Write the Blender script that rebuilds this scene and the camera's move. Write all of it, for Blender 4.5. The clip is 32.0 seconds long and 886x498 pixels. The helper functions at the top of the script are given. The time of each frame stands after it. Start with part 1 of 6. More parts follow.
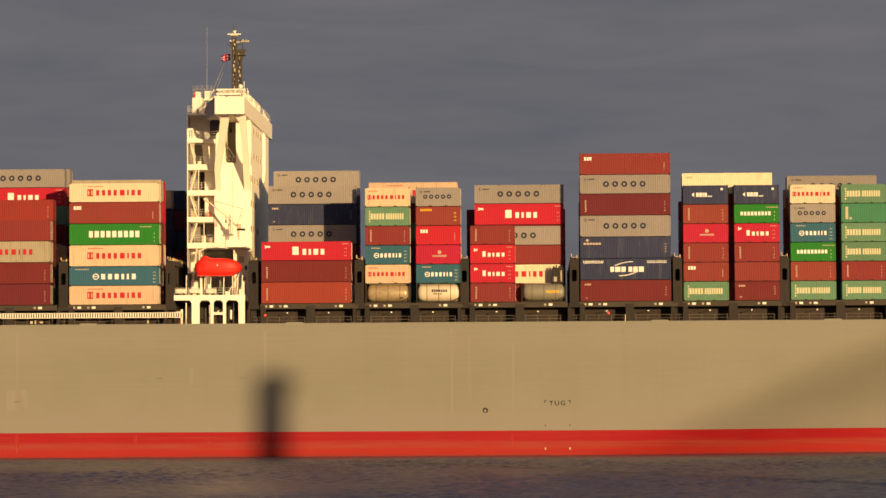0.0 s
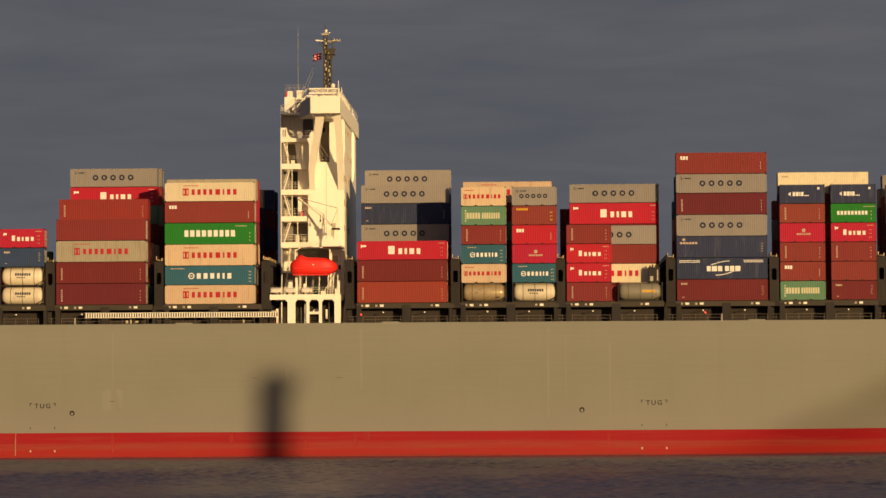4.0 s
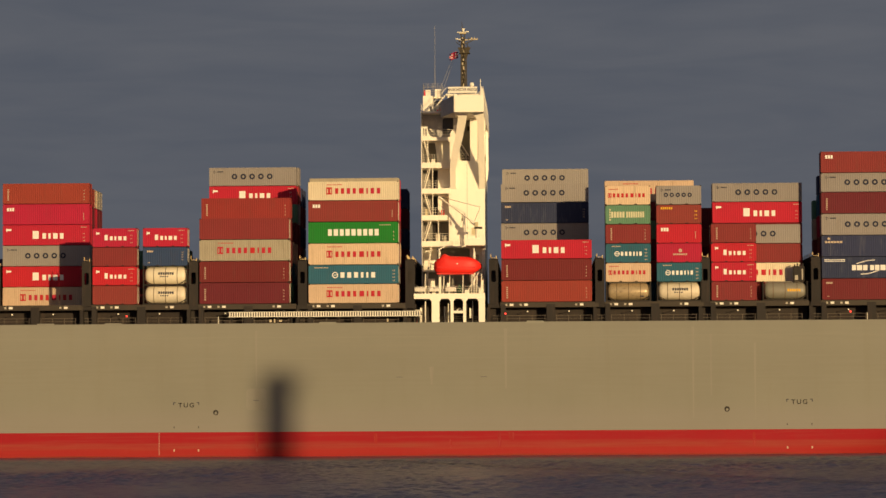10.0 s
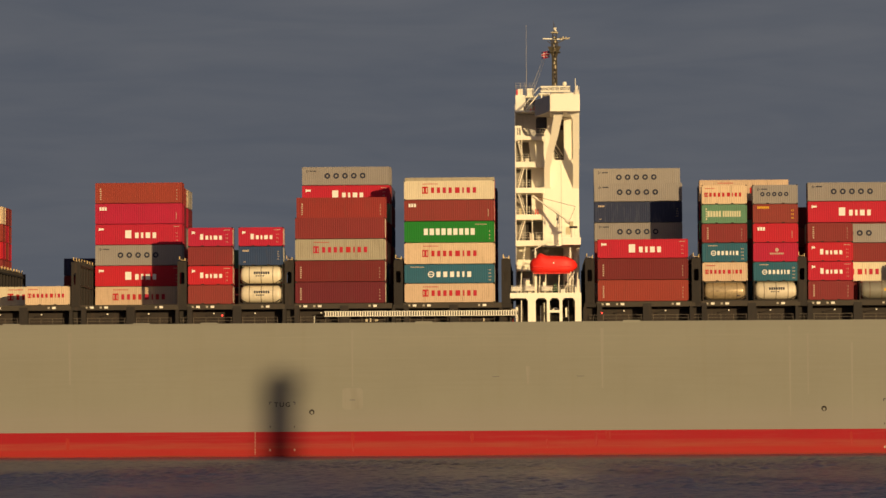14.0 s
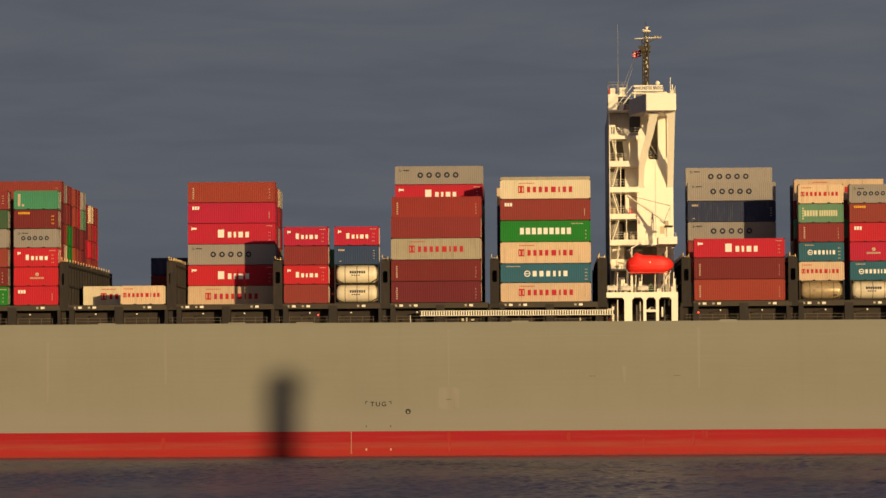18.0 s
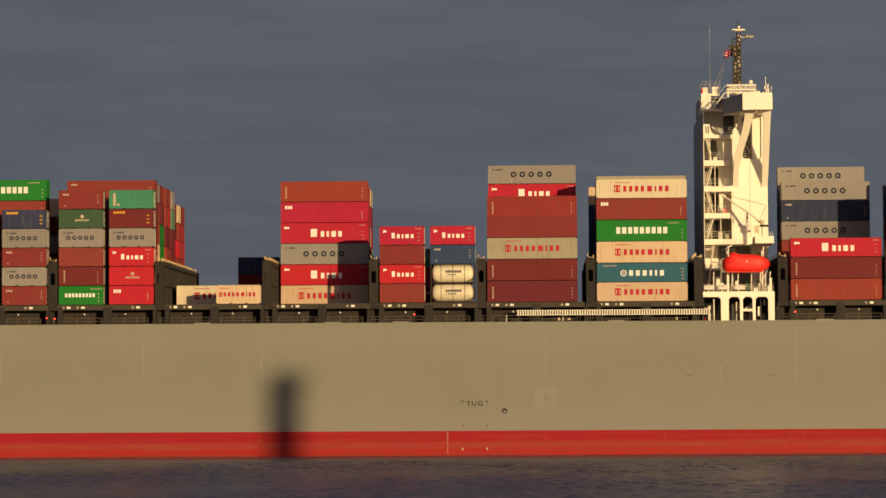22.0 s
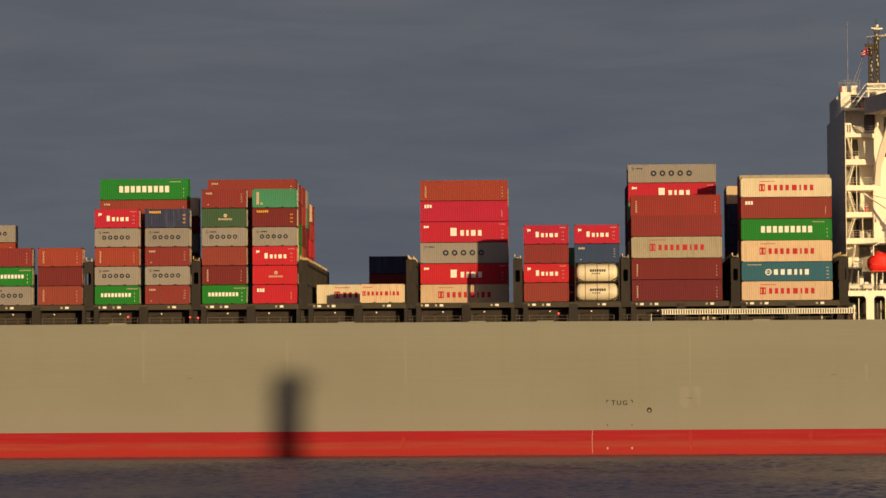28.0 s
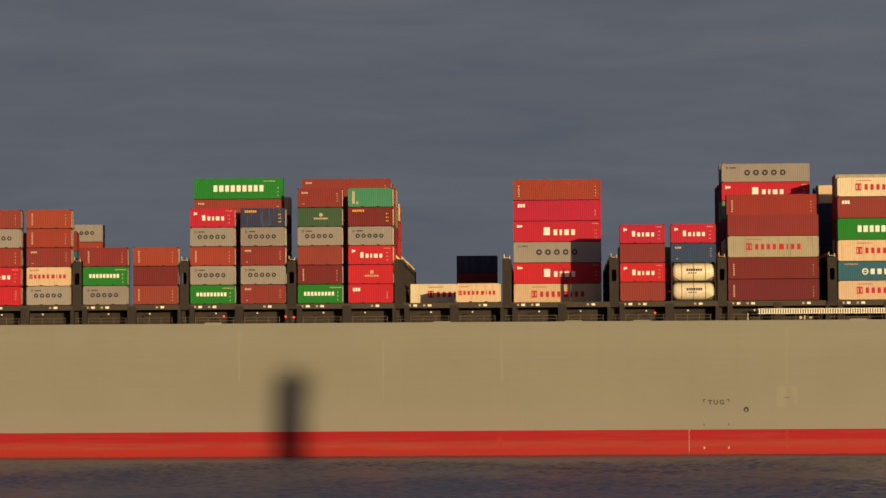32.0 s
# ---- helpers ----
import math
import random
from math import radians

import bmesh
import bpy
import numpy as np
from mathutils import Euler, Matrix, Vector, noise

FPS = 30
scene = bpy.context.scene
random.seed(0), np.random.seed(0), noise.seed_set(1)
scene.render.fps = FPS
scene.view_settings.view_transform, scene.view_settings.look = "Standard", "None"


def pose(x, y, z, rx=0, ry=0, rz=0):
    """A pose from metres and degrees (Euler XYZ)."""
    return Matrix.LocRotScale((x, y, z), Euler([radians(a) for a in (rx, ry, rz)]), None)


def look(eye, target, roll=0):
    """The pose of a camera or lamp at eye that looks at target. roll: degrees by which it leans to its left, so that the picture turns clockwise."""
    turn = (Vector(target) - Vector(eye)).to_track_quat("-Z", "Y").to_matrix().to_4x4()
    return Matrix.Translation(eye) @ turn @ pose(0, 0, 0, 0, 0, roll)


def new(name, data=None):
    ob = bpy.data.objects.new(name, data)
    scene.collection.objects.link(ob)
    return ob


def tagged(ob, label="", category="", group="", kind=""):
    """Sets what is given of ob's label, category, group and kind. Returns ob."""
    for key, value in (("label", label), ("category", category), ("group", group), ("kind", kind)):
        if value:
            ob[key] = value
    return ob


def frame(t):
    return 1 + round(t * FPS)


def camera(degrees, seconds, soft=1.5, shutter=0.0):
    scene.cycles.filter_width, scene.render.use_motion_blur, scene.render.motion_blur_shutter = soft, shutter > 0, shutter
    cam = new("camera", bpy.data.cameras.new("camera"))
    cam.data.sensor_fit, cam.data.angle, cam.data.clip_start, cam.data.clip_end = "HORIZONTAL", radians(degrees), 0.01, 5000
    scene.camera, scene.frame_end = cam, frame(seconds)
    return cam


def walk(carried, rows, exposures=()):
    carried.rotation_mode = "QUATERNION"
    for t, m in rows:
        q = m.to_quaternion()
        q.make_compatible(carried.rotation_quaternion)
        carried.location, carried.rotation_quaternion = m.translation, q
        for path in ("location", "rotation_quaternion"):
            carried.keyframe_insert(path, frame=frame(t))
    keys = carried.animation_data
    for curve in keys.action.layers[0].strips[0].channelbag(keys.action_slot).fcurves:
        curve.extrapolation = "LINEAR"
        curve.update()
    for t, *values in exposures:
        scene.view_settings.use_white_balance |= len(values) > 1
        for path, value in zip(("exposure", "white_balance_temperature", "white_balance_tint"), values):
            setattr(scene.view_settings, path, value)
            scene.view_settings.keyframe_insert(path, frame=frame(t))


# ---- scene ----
# One container ship glides past a camera that stands still on the shore, under a low evening sun.
EYE = 8.9
cam = camera(16.52, 32.0, soft=1.5)
walk(cam, [(0.0, pose(0, 0, EYE, 92.64, 0.332, 0)), (32.0, pose(0, 0, EYE, 92.64, 0.332, 0))],
     exposures=[(0.0, 0.37, 7250, 17), (0.7, 0.35, 7250, 17), (1.0, -0.01, 7250, 16.5), (2.0, -0.04, 7200, 14.5), (3.5, -0.04, 7000, 14.5),
                (6.0, -0.03, 6750, 14), (8.0, -0.02, 6520, 13.2), (14.0, 0.01, 6500, 11.4), (24.0, 0.03, 6500, 11), (32.0, 0.11, 6450, 11)])

# ---- light ----
SHIP_YAW = -1.81
SUN_AZ, SUN_EL = 27.5, 6.2          # from the ship's broadside towards its bow, and above the sea
az = radians(SUN_AZ + SHIP_YAW)
to_sun = Vector((math.sin(az) * math.cos(radians(SUN_EL)), -math.cos(az) * math.cos(radians(SUN_EL)), math.sin(radians(SUN_EL))))
sun = new("sun", bpy.data.lights.new("sun", "SUN"))
sun.data.energy, sun.data.angle, sun.data.color = 3.9, radians(0.62), (1.0, 0.73, 0.375)
sun.matrix_world = look((0, 0, 60), Vector((0, 0, 60)) - to_sun)

world = bpy.data.worlds.new("evening_sky")
scene.world = world
world.use_nodes = True
wt = world.node_tree
wt.nodes.clear()


def wnode(kind, **inputs):
    n = wt.nodes.new(kind)
    for k, v in inputs.items():
        n.inputs[k.replace("_", " ")].default_value = v
    return n


sky = wt.nodes.new("ShaderNodeTexSky")
sky.sky_type, sky.sun_disc = "NISHITA", False
sky.sun_elevation, sky.sun_rotation = radians(SUN_EL), math.atan2(to_sun.x, to_sun.y)
sky.air_density, sky.dust_density = 1.0, 1.5
coord = wt.nodes.new("ShaderNodeTexCoord")
stretch = wt.nodes.new("ShaderNodeMapping")
stretch.inputs["Scale"].default_value = (5.0, 5.0, 28.0)
stretch.inputs["Rotation"].default_value = (0.0, radians(-2.0), 0.0)
wt.links.new(coord.outputs["Generated"], stretch.inputs["Vector"])
cloud = wnode("ShaderNodeTexNoise", Scale=1.0, Detail=6.0, Roughness=0.6)
wt.links.new(stretch.outputs["Vector"], cloud.inputs["Vector"])
ramp = wt.nodes.new("ShaderNodeValToRGB")
ramp.color_ramp.elements[0].position, ramp.color_ramp.elements[0].color = 0.36, (0.77, 0.85, 0.97, 1)
ramp.color_ramp.elements[1].position, ramp.color_ramp.elements[1].color = 0.66, (1.02, 1.06, 1.12, 1)
wisp = wnode("ShaderNodeTexNoise", Scale=3.1, Detail=3.0, Roughness=0.5, Distortion=0.9)
streaks = wt.nodes.new("ShaderNodeMapping")
streaks.inputs["Scale"].default_value = (4.6, 4.6, 34.0)
streaks.inputs["Rotation"].default_value = (0.0, radians(-1.2), 0.0)
wt.links.new(coord.outputs["Generated"], streaks.inputs["Vector"])
wt.links.new(streaks.outputs["Vector"], wisp.inputs["Vector"])
both = wnode("ShaderNodeMix")
both.inputs[0].default_value = 0.4
wt.links.new(cloud.outputs["Fac"], both.inputs[2])
wt.links.new(wisp.outputs["Fac"], both.inputs[3])
wt.links.new(both.outputs[0], ramp.inputs["Fac"])
# the grey-blue cloud bank that fills the sky opposite the sun, thinning out towards the sun
bank = wnode("ShaderNodeMix")
bank.data_type = "RGBA"
split = wt.nodes.new("ShaderNodeSeparateXYZ")
wt.links.new(coord.outputs["Generated"], split.inputs["Vector"])
sunward = wt.nodes.new("ShaderNodeVectorMath")
sunward.operation = "DOT_PRODUCT"
sunward.inputs[1].default_value = Vector((to_sun.x, to_sun.y, 0)).normalized()
wt.links.new(coord.outputs["Generated"], sunward.inputs[0])
side = wnode("ShaderNodeMapRange")
side.inputs["From Min"].default_value, side.inputs["From Max"].default_value = 0.55, 0.95
side.inputs["To Min"].default_value, side.inputs["To Max"].default_value = 1.0, 0.6
wt.links.new(sunward.outputs["Value"], side.inputs["Value"])
wt.links.new(side.outputs["Result"], bank.inputs[0])
dim = wnode("ShaderNodeMix")
dim.data_type, dim.blend_type = "RGBA", "MULTIPLY"
dim.inputs[0].default_value = 1.0
dim.inputs[6].default_value = (1.37, 1.415, 1.53, 1)
wt.links.new(ramp.outputs["Color"], dim.inputs[7])
wt.links.new(sky.outputs["Color"], bank.inputs[6])
over = wnode("ShaderNodeMapRange")
over.inputs["From Min"].default_value, over.inputs["From Max"].default_value = 0.15, 0.6
over.inputs["To Min"].default_value, over.inputs["To Max"].default_value = 1.0, 0.85
wt.links.new(split.outputs["Z"], over.inputs["Value"])
heavy = wnode("ShaderNodeMix")
heavy.data_type, heavy.blend_type = "RGBA", "MULTIPLY"
heavy.inputs[0].default_value = 1.0
wt.links.new(dim.outputs[2], heavy.inputs[6])
wt.links.new(over.outputs["Result"], heavy.inputs[7])
# lit from the sunset side the bank is brighter and violet-pink
flush = wnode("ShaderNodeMapRange")
flush.inputs["From Min"].default_value, flush.inputs["From Max"].default_value = 0.55, 0.95
wt.links.new(sunward.outputs["Value"], flush.inputs["Value"])
rosy = wnode("ShaderNodeMix")
rosy.data_type, rosy.blend_type = "RGBA", "MULTIPLY"
rosy.inputs[7].default_value = (3.5, 2.55, 2.75, 1)
wt.links.new(flush.outputs["Result"], rosy.inputs[0])
wt.links.new(heavy.outputs[2], rosy.inputs[6])
wt.links.new(rosy.outputs[2], bank.inputs[7])
back = wnode("ShaderNodeBackground", Strength=0.08)
wt.links.new(bank.outputs[2], back.inputs["Color"])
wout = wt.nodes.new("ShaderNodeOutputWorld")
wt.links.new(back.outputs["Background"], wout.inputs["Surface"])


# ---- materials ----
def srgb(r, g, b):
    return tuple(((c / 255 / 12.92) if c < 10 else ((c / 255 + 0.055) / 1.055) ** 2.4) for c in (r, g, b)) + (1.0,)


def painted(name, colour, rough=0.72, metal=0.0, vary=0.12, grime=(0.10, 0.06, 0.04), wear=0.3, streak=(0.9, 0.9, 0.12), scale=1.0, bump=0.02, mottle=0.1):
    """Weathered paint: broad fading, fine mottling, dirt that runs down in streaks, and a slight change from piece to piece."""
    m = bpy.data.materials.new(name)
    m.use_nodes = True
    t = m.node_tree
    n, l = t.nodes, t.links
    bsdf = n["Principled BSDF"]
    tc = n.new("ShaderNodeTexCoord")
    info = n.new("ShaderNodeObjectInfo")
    shift = n.new("ShaderNodeVectorMath")
    shift.operation = "MULTIPLY_ADD"
    l.new(info.outputs["Random"], shift.inputs[0])
    shift.inputs[1].default_value = (37.0, 19.0, 11.0)
    l.new(tc.outputs["Object"], shift.inputs[2])
    broad = n.new("ShaderNodeTexNoise")
    broad.inputs["Scale"].default_value, broad.inputs["Detail"].default_value = 0.35 * scale, 3
    l.new(shift.outputs[0], broad.inputs["Vector"])
    fine = n.new("ShaderNodeTexNoise")
    fine.inputs["Scale"].default_value, fine.inputs["Detail"].default_value = 4.0 * scale, 5
    l.new(shift.outputs[0], fine.inputs["Vector"])
    run = n.new("ShaderNodeMapping")
    run.inputs["Scale"].default_value = streak
    l.new(shift.outputs[0], run.inputs["Vector"])
    runs = n.new("ShaderNodeTexNoise")
    runs.inputs["Scale"].default_value, runs.inputs["Detail"].default_value, runs.inputs["Roughness"].default_value = 2.2 * scale, 6, 0.65
    l.new(run.outputs["Vector"], runs.inputs["Vector"])
    hsv = n.new("ShaderNodeHueSaturation")
    hsv.inputs["Color"].default_value = colour
    val = n.new("ShaderNodeMath")
    val.operation = "MULTIPLY_ADD"
    mixn = n.new("ShaderNodeMath")
    mixn.operation = "ADD"
    l.new(broad.outputs["Fac"], mixn.inputs[0])
    l.new(info.outputs["Random"], mixn.inputs[1])
    l.new(mixn.outputs[0], val.inputs[0])
    val.inputs[1].default_value, val.inputs[2].default_value = vary * 1.6, 1.0 - vary * 1.6
    l.new(val.outputs[0], hsv.inputs["Value"])
    hue = n.new("ShaderNodeMath")
    hue.operation = "MULTIPLY_ADD"
    l.new(info.outputs["Random"], hue.inputs[0])
    hue.inputs[1].default_value, hue.inputs[2].default_value = 0.012, 0.494
    l.new(hue.outputs[0], hsv.inputs["Hue"])
    dirt = n.new("ShaderNodeMapRange")
    dirt.inputs["From Min"].default_value, dirt.inputs["From Max"].default_value = 0.52, 0.85
    dirt.inputs["To Max"].default_value = wear
    l.new(runs.outputs["Fac"], dirt.inputs["Value"])
    mix = n.new("ShaderNodeMix")
    mix.data_type = "RGBA"
    l.new(dirt.outputs["Result"], mix.inputs[0])
    l.new(hsv.outputs["Color"], mix.inputs[6])
    mix.inputs[7].default_value = (*grime, 1)
    spot = n.new("ShaderNodeMix")
    spot.data_type, spot.blend_type = "RGBA", "MULTIPLY"
    tone = n.new("ShaderNodeMapRange")
    tone.inputs["To Min"].default_value, tone.inputs["To Max"].default_value = 1 - mottle, 1 + mottle
    l.new(fine.outputs["Fac"], tone.inputs["Value"])
    spot.inputs[0].default_value = 1.0
    l.new(mix.outputs[2], spot.inputs[6])
    l.new(tone.outputs["Result"], spot.inputs[7])
    l.new(spot.outputs[2], bsdf.inputs["Base Color"])
    rr = n.new("ShaderNodeMapRange")
    rr.inputs["To Min"].default_value, rr.inputs["To Max"].default_value = max(0.05, rough - 0.12), min(1.0, rough + 0.15)
    l.new(fine.outputs["Fac"], rr.inputs["Value"])
    l.new(rr.outputs["Result"], bsdf.inputs["Roughness"])
    bsdf.inputs["Metallic"].default_value = metal
    bsdf.inputs["Specular IOR Level"].default_value = 0.25 if rough > 0.6 else 0.5
    if bump:
        b = n.new("ShaderNodeBump")
        b.inputs["Distance"].default_value, b.inputs["Strength"].default_value = bump, 0.4
        l.new(broad.outputs["Fac"], b.inputs["Height"])
        l.new(b.outputs["Normal"], bsdf.inputs["Normal"])
    return m


def glowing(name, colour, strength):
    m = bpy.data.materials.new(name)
    m.use_nodes = True
    b = m.node_tree.nodes["Principled BSDF"]
    b.inputs["Base Color"].default_value = colour
    b.inputs["Emission Color"].default_value, b.inputs["Emission Strength"].default_value = colour, strength
    return m


BOX = {
    "brown": painted("oxide_brown_paint", srgb(131, 53, 49)),
    "maroon": painted("maroon_paint", srgb(105, 36, 41)),
    "orange": painted("rust_orange_paint", srgb(143, 56, 46)),
    "red": painted("bright_red_paint", srgb(178, 32, 56), wear=0.22),
    "cream": painted("pale_tan_paint", srgb(207, 181, 151), grime=(0.2, 0.12, 0.07), wear=0.55),
    "ivory": painted("ivory_paint", srgb(216, 203, 174), grime=(0.24, 0.15, 0.09), wear=0.4),
    "grey": painted("mid_grey_paint", srgb(142, 136, 131), grime=(0.2, 0.15, 0.1), wear=0.3),
    "dirty": painted("grimy_grey_paint", srgb(157, 148, 129), grime=(0.14, 0.1, 0.07), wear=0.7),
    "green": painted("leaf_green_paint", srgb(28, 118, 39), wear=0.15),
    "sage": painted("sage_green_paint", srgb(90, 129, 101)),
    "mint": painted("mint_green_paint", srgb(62, 130, 98)),
    "dark_green": painted("dark_green_paint", srgb(58, 86, 62)),
    "teal": painted("teal_blue_paint", srgb(45, 95, 114)),
    "navy": painted("navy_blue_paint", srgb(47, 54, 82), grime=(0.2, 0.2, 0.22), wear=0.45),
    "blue": painted("slate_blue_paint", srgb(46, 66, 96)),
}
INK = {
    "white": painted("white_lettering", srgb(236, 232, 224), vary=0.03, wear=0.1, bump=0),
    "dark": painted("dark_blue_lettering", srgb(40, 44, 62), vary=0.03, wear=0.1, bump=0),
    "red": painted("red_lettering", srgb(182, 40, 54), vary=0.03, wear=0.1, bump=0),
    "cream": painted("pale_lettering", srgb(204, 200, 166), vary=0.03, wear=0.1, bump=0),
    "code": painted("faded_lettering", srgb(192, 171, 149), vary=0.05, wear=0.3, bump=0),
    "black": painted("black_stencil", srgb(30, 27, 26), vary=0.03, wear=0.1, bump=0),
    "yellow": painted("yellow_lettering", srgb(222, 168, 48), vary=0.03, wear=0.1, bump=0),
}
hull_grey = painted("hull_grey_paint", srgb(134, 133, 121.5), rough=0.72, vary=0.09, grime=(0.2, 0.18, 0.13), wear=0.26, streak=(1.0, 1.0, 0.05), scale=0.3, bump=0.0, mottle=0.03)
hull_red = painted("boot_topping_red", srgb(156, 29, 25), rough=0.72, vary=0.08, grime=(0.3, 0.12, 0.08), wear=0.3, streak=(0.06, 0.3, 1.6), scale=0.5, bump=0.0, mottle=0.05)


def band_on(m, lo, hi, soft, colour, amount, patchy):
    """Lays a scuffed, wavering, patchy band of another colour between two heights over a painted surface."""
    t = m.node_tree
    n, l = t.nodes, t.links
    bsdf = n["Principled BSDF"]
    old = bsdf.inputs["Base Color"].links[0].from_socket
    tc = n.new("ShaderNodeTexCoord")
    sep = n.new("ShaderNodeSeparateXYZ")
    l.new(tc.outputs["Object"], sep.inputs["Vector"])
    long = n.new("ShaderNodeMapping")
    long.inputs["Scale"].default_value = (0.05, 0.05, 1.3)
    l.new(tc.outputs["Object"], long.inputs["Vector"])
    wave = n.new("ShaderNodeTexNoise")
    wave.inputs["Scale"].default_value, wave.inputs["Detail"].default_value, wave.inputs["Roughness"].default_value = 1.0, 6, 0.62
    l.new(long.outputs["Vector"], wave.inputs["Vector"])
    up = n.new("ShaderNodeMath")
    up.operation = "MULTIPLY_ADD"
    l.new(wave.outputs["Fac"], up.inputs[0])
    up.inputs[1].default_value = 0.9
    l.new(sep.outputs["Z"], up.inputs[2])
    rise = n.new("ShaderNodeMapRange")
    rise.interpolation_type = "SMOOTHSTEP"
    rise.inputs["From Min"].default_value, rise.inputs["From Max"].default_value = lo + 0.45 - soft, lo + 0.45 + soft
    l.new(up.outputs[0], rise.inputs["Value"])
    fall = n.new("ShaderNodeMapRange")
    fall.interpolation_type = "SMOOTHSTEP"
    fall.inputs["From Min"].default_value, fall.inputs["From Max"].default_value = hi + 0.45 - soft, hi + 0.45 + soft
    fall.inputs["To Min"].default_value, fall.inputs["To Max"].default_value = amount, 0.0
    l.new(up.outputs[0], fall.inputs["Value"])
    blot = n.new("ShaderNodeTexNoise")
    blot.inputs["Scale"].default_value, blot.inputs["Detail"].default_value = 2.3, 4
    l.new(long.outputs["Vector"], blot.inputs["Vector"])
    gaps = n.new("ShaderNodeMapRange")
    gaps.inputs["From Min"].default_value, gaps.inputs["From Max"].default_value = 0.35, 0.65
    gaps.inputs["To Min"].default_value, gaps.inputs["To Max"].default_value = 1.0 - patchy, 1.0
    l.new(blot.outputs["Fac"], gaps.inputs["Value"])
    fac = None
    for sock in (rise.outputs["Result"], fall.outputs["Result"], gaps.outputs["Result"]):
        if fac is None:
            fac = sock
            continue
        k = n.new("ShaderNodeMath")
        k.operation = "MULTIPLY"
        l.new(fac, k.inputs[0])
        l.new(sock, k.inputs[1])
        fac = k.outputs[0]
    mix = n.new("ShaderNodeMix")
    mix.data_type = "RGBA"
    l.new(fac, mix.inputs[0])
    l.new(old, mix.inputs[6])
    mix.inputs[7].default_value = colour
    l.new(mix.outputs[2], bsdf.inputs["Base Color"])


band_on(hull_red, -2.0, 1.2, 0.25, srgb(160, 42, 36), 0.9, 0.3)
band_on(hull_red, 1.05, 1.95, 0.25, srgb(152, 66, 52), 0.85, 0.6)
band_on(hull_red, -2.0, 0.16, 0.14, srgb(92, 58, 40), 0.6, 0.4)
band_on(hull_grey, 8.5, 14.5, 2.2, srgb(122, 119, 104), 0.22, 1.0)
band_on(hull_grey, 14.0, 17.2, 0.9, srgb(144, 141, 128), 0.2, 1.0)
band_on(hull_grey, -2.0, 6.2, 1.6, srgb(138, 133, 127), 0.6, 0.3)
deck_dark = painted("dark_deck_paint", srgb(54, 48, 44), rough=0.75, wear=0.5)
lash_dark = painted("dark_lashing_steel", srgb(48, 44, 41), rough=0.75, wear=0.4)
ship_white = painted("ship_white_paint", srgb(250, 243, 223), rough=0.6, vary=0.03, grime=(0.5, 0.38, 0.25), wear=0.12, mottle=0.03, bump=0.0)
# white darkened to stand for the tower's shaded faces, with smoky streaks
shaded_white = painted("shaded_streaky_white", srgb(192, 188, 183), rough=0.7, vary=0.08, grime=(0.12, 0.1, 0.08), wear=0.7, scale=1.2, streak=(1.0, 1.0, 0.5), mottle=0.12)
# grey standing for shade in the tower's recesses; also used on small grey pieces
ship_shade = painted("recess_shade_grey", srgb(132, 127, 118), rough=0.6, vary=0.06)
hatch_grey = painted("hatch_cover_paint", srgb(68, 62, 54), rough=0.75, wear=0.5)
hatch_rail = painted("dull_rail_paint", srgb(112, 102, 90), rough=0.7, bump=0)
rail_grey = painted("rail_paint", srgb(176, 168, 150), rough=0.5, bump=0)
boat_red = painted("lifeboat_orange_red", srgb(232, 34, 24), rough=0.55, vary=0.05, wear=0.05, bump=0)
tank_cream = painted("tank_cream_paint", srgb(226, 214, 186), rough=0.4, grime=(0.2, 0.14, 0.09), wear=0.4)
tank_dirty = painted("tank_grimy_paint", srgb(186, 166, 128), rough=0.3, metal=0.25, grime=(0.07, 0.045, 0.03), wear=0.85, scale=1.8, streak=(0.5, 0.9, 0.9))
tank_band = painted("tank_band_paint", srgb(112, 92, 66), rough=0.6, wear=0.5, bump=0)
tank_grey = painted("tank_grey_paint", srgb(138, 134, 118), rough=0.4, grime=(0.1, 0.07, 0.04), wear=0.4)
mast_paint = painted("mast_ochre_paint", srgb(76, 69, 54), rough=0.75, wear=0.4)
mast_pale = painted("mast_pale_paint", srgb(196, 182, 150), rough=0.7, bump=0)
# dark tone for shaded casing and doorway; also for the grip and scuffs
casing_dark = painted("shade_and_scuff_dark", srgb(86, 86, 94), rough=0.75, wear=0.5)
plate_white = painted("white_plate", srgb(238, 232, 216), vary=0.04, wear=0.05, bump=0)
lamp_red = glowing("red_lamp", (1.0, 0.06, 0.04, 1), 1.8)
# pale gold painted on for the sun's glint on the rail tips
glint_gold = painted("glint_gold_paint", srgb(214, 186, 132), rough=0.35, wear=0.1, bump=0)
flag_red = painted("flag_red", srgb(168, 26, 50), rough=0.8, bump=0)
flag_white = painted("flag_white", srgb(214, 196, 196), rough=0.8, bump=0)
flag_blue = painted("flag_blue", srgb(50, 40, 78), rough=0.8, bump=0)


# ---- helpers for meshes ----
def mesh_of(bm, name, *mats, smooth=False):
    me = bpy.data.meshes.new(name)
    bmesh.ops.recalc_face_normals(bm, faces=bm.faces)
    bm.to_mesh(me)
    bm.free()
    for m in mats:
        me.materials.append(m)
    if smooth:
        for p in me.polygons:
            p.use_smooth = True
    return me


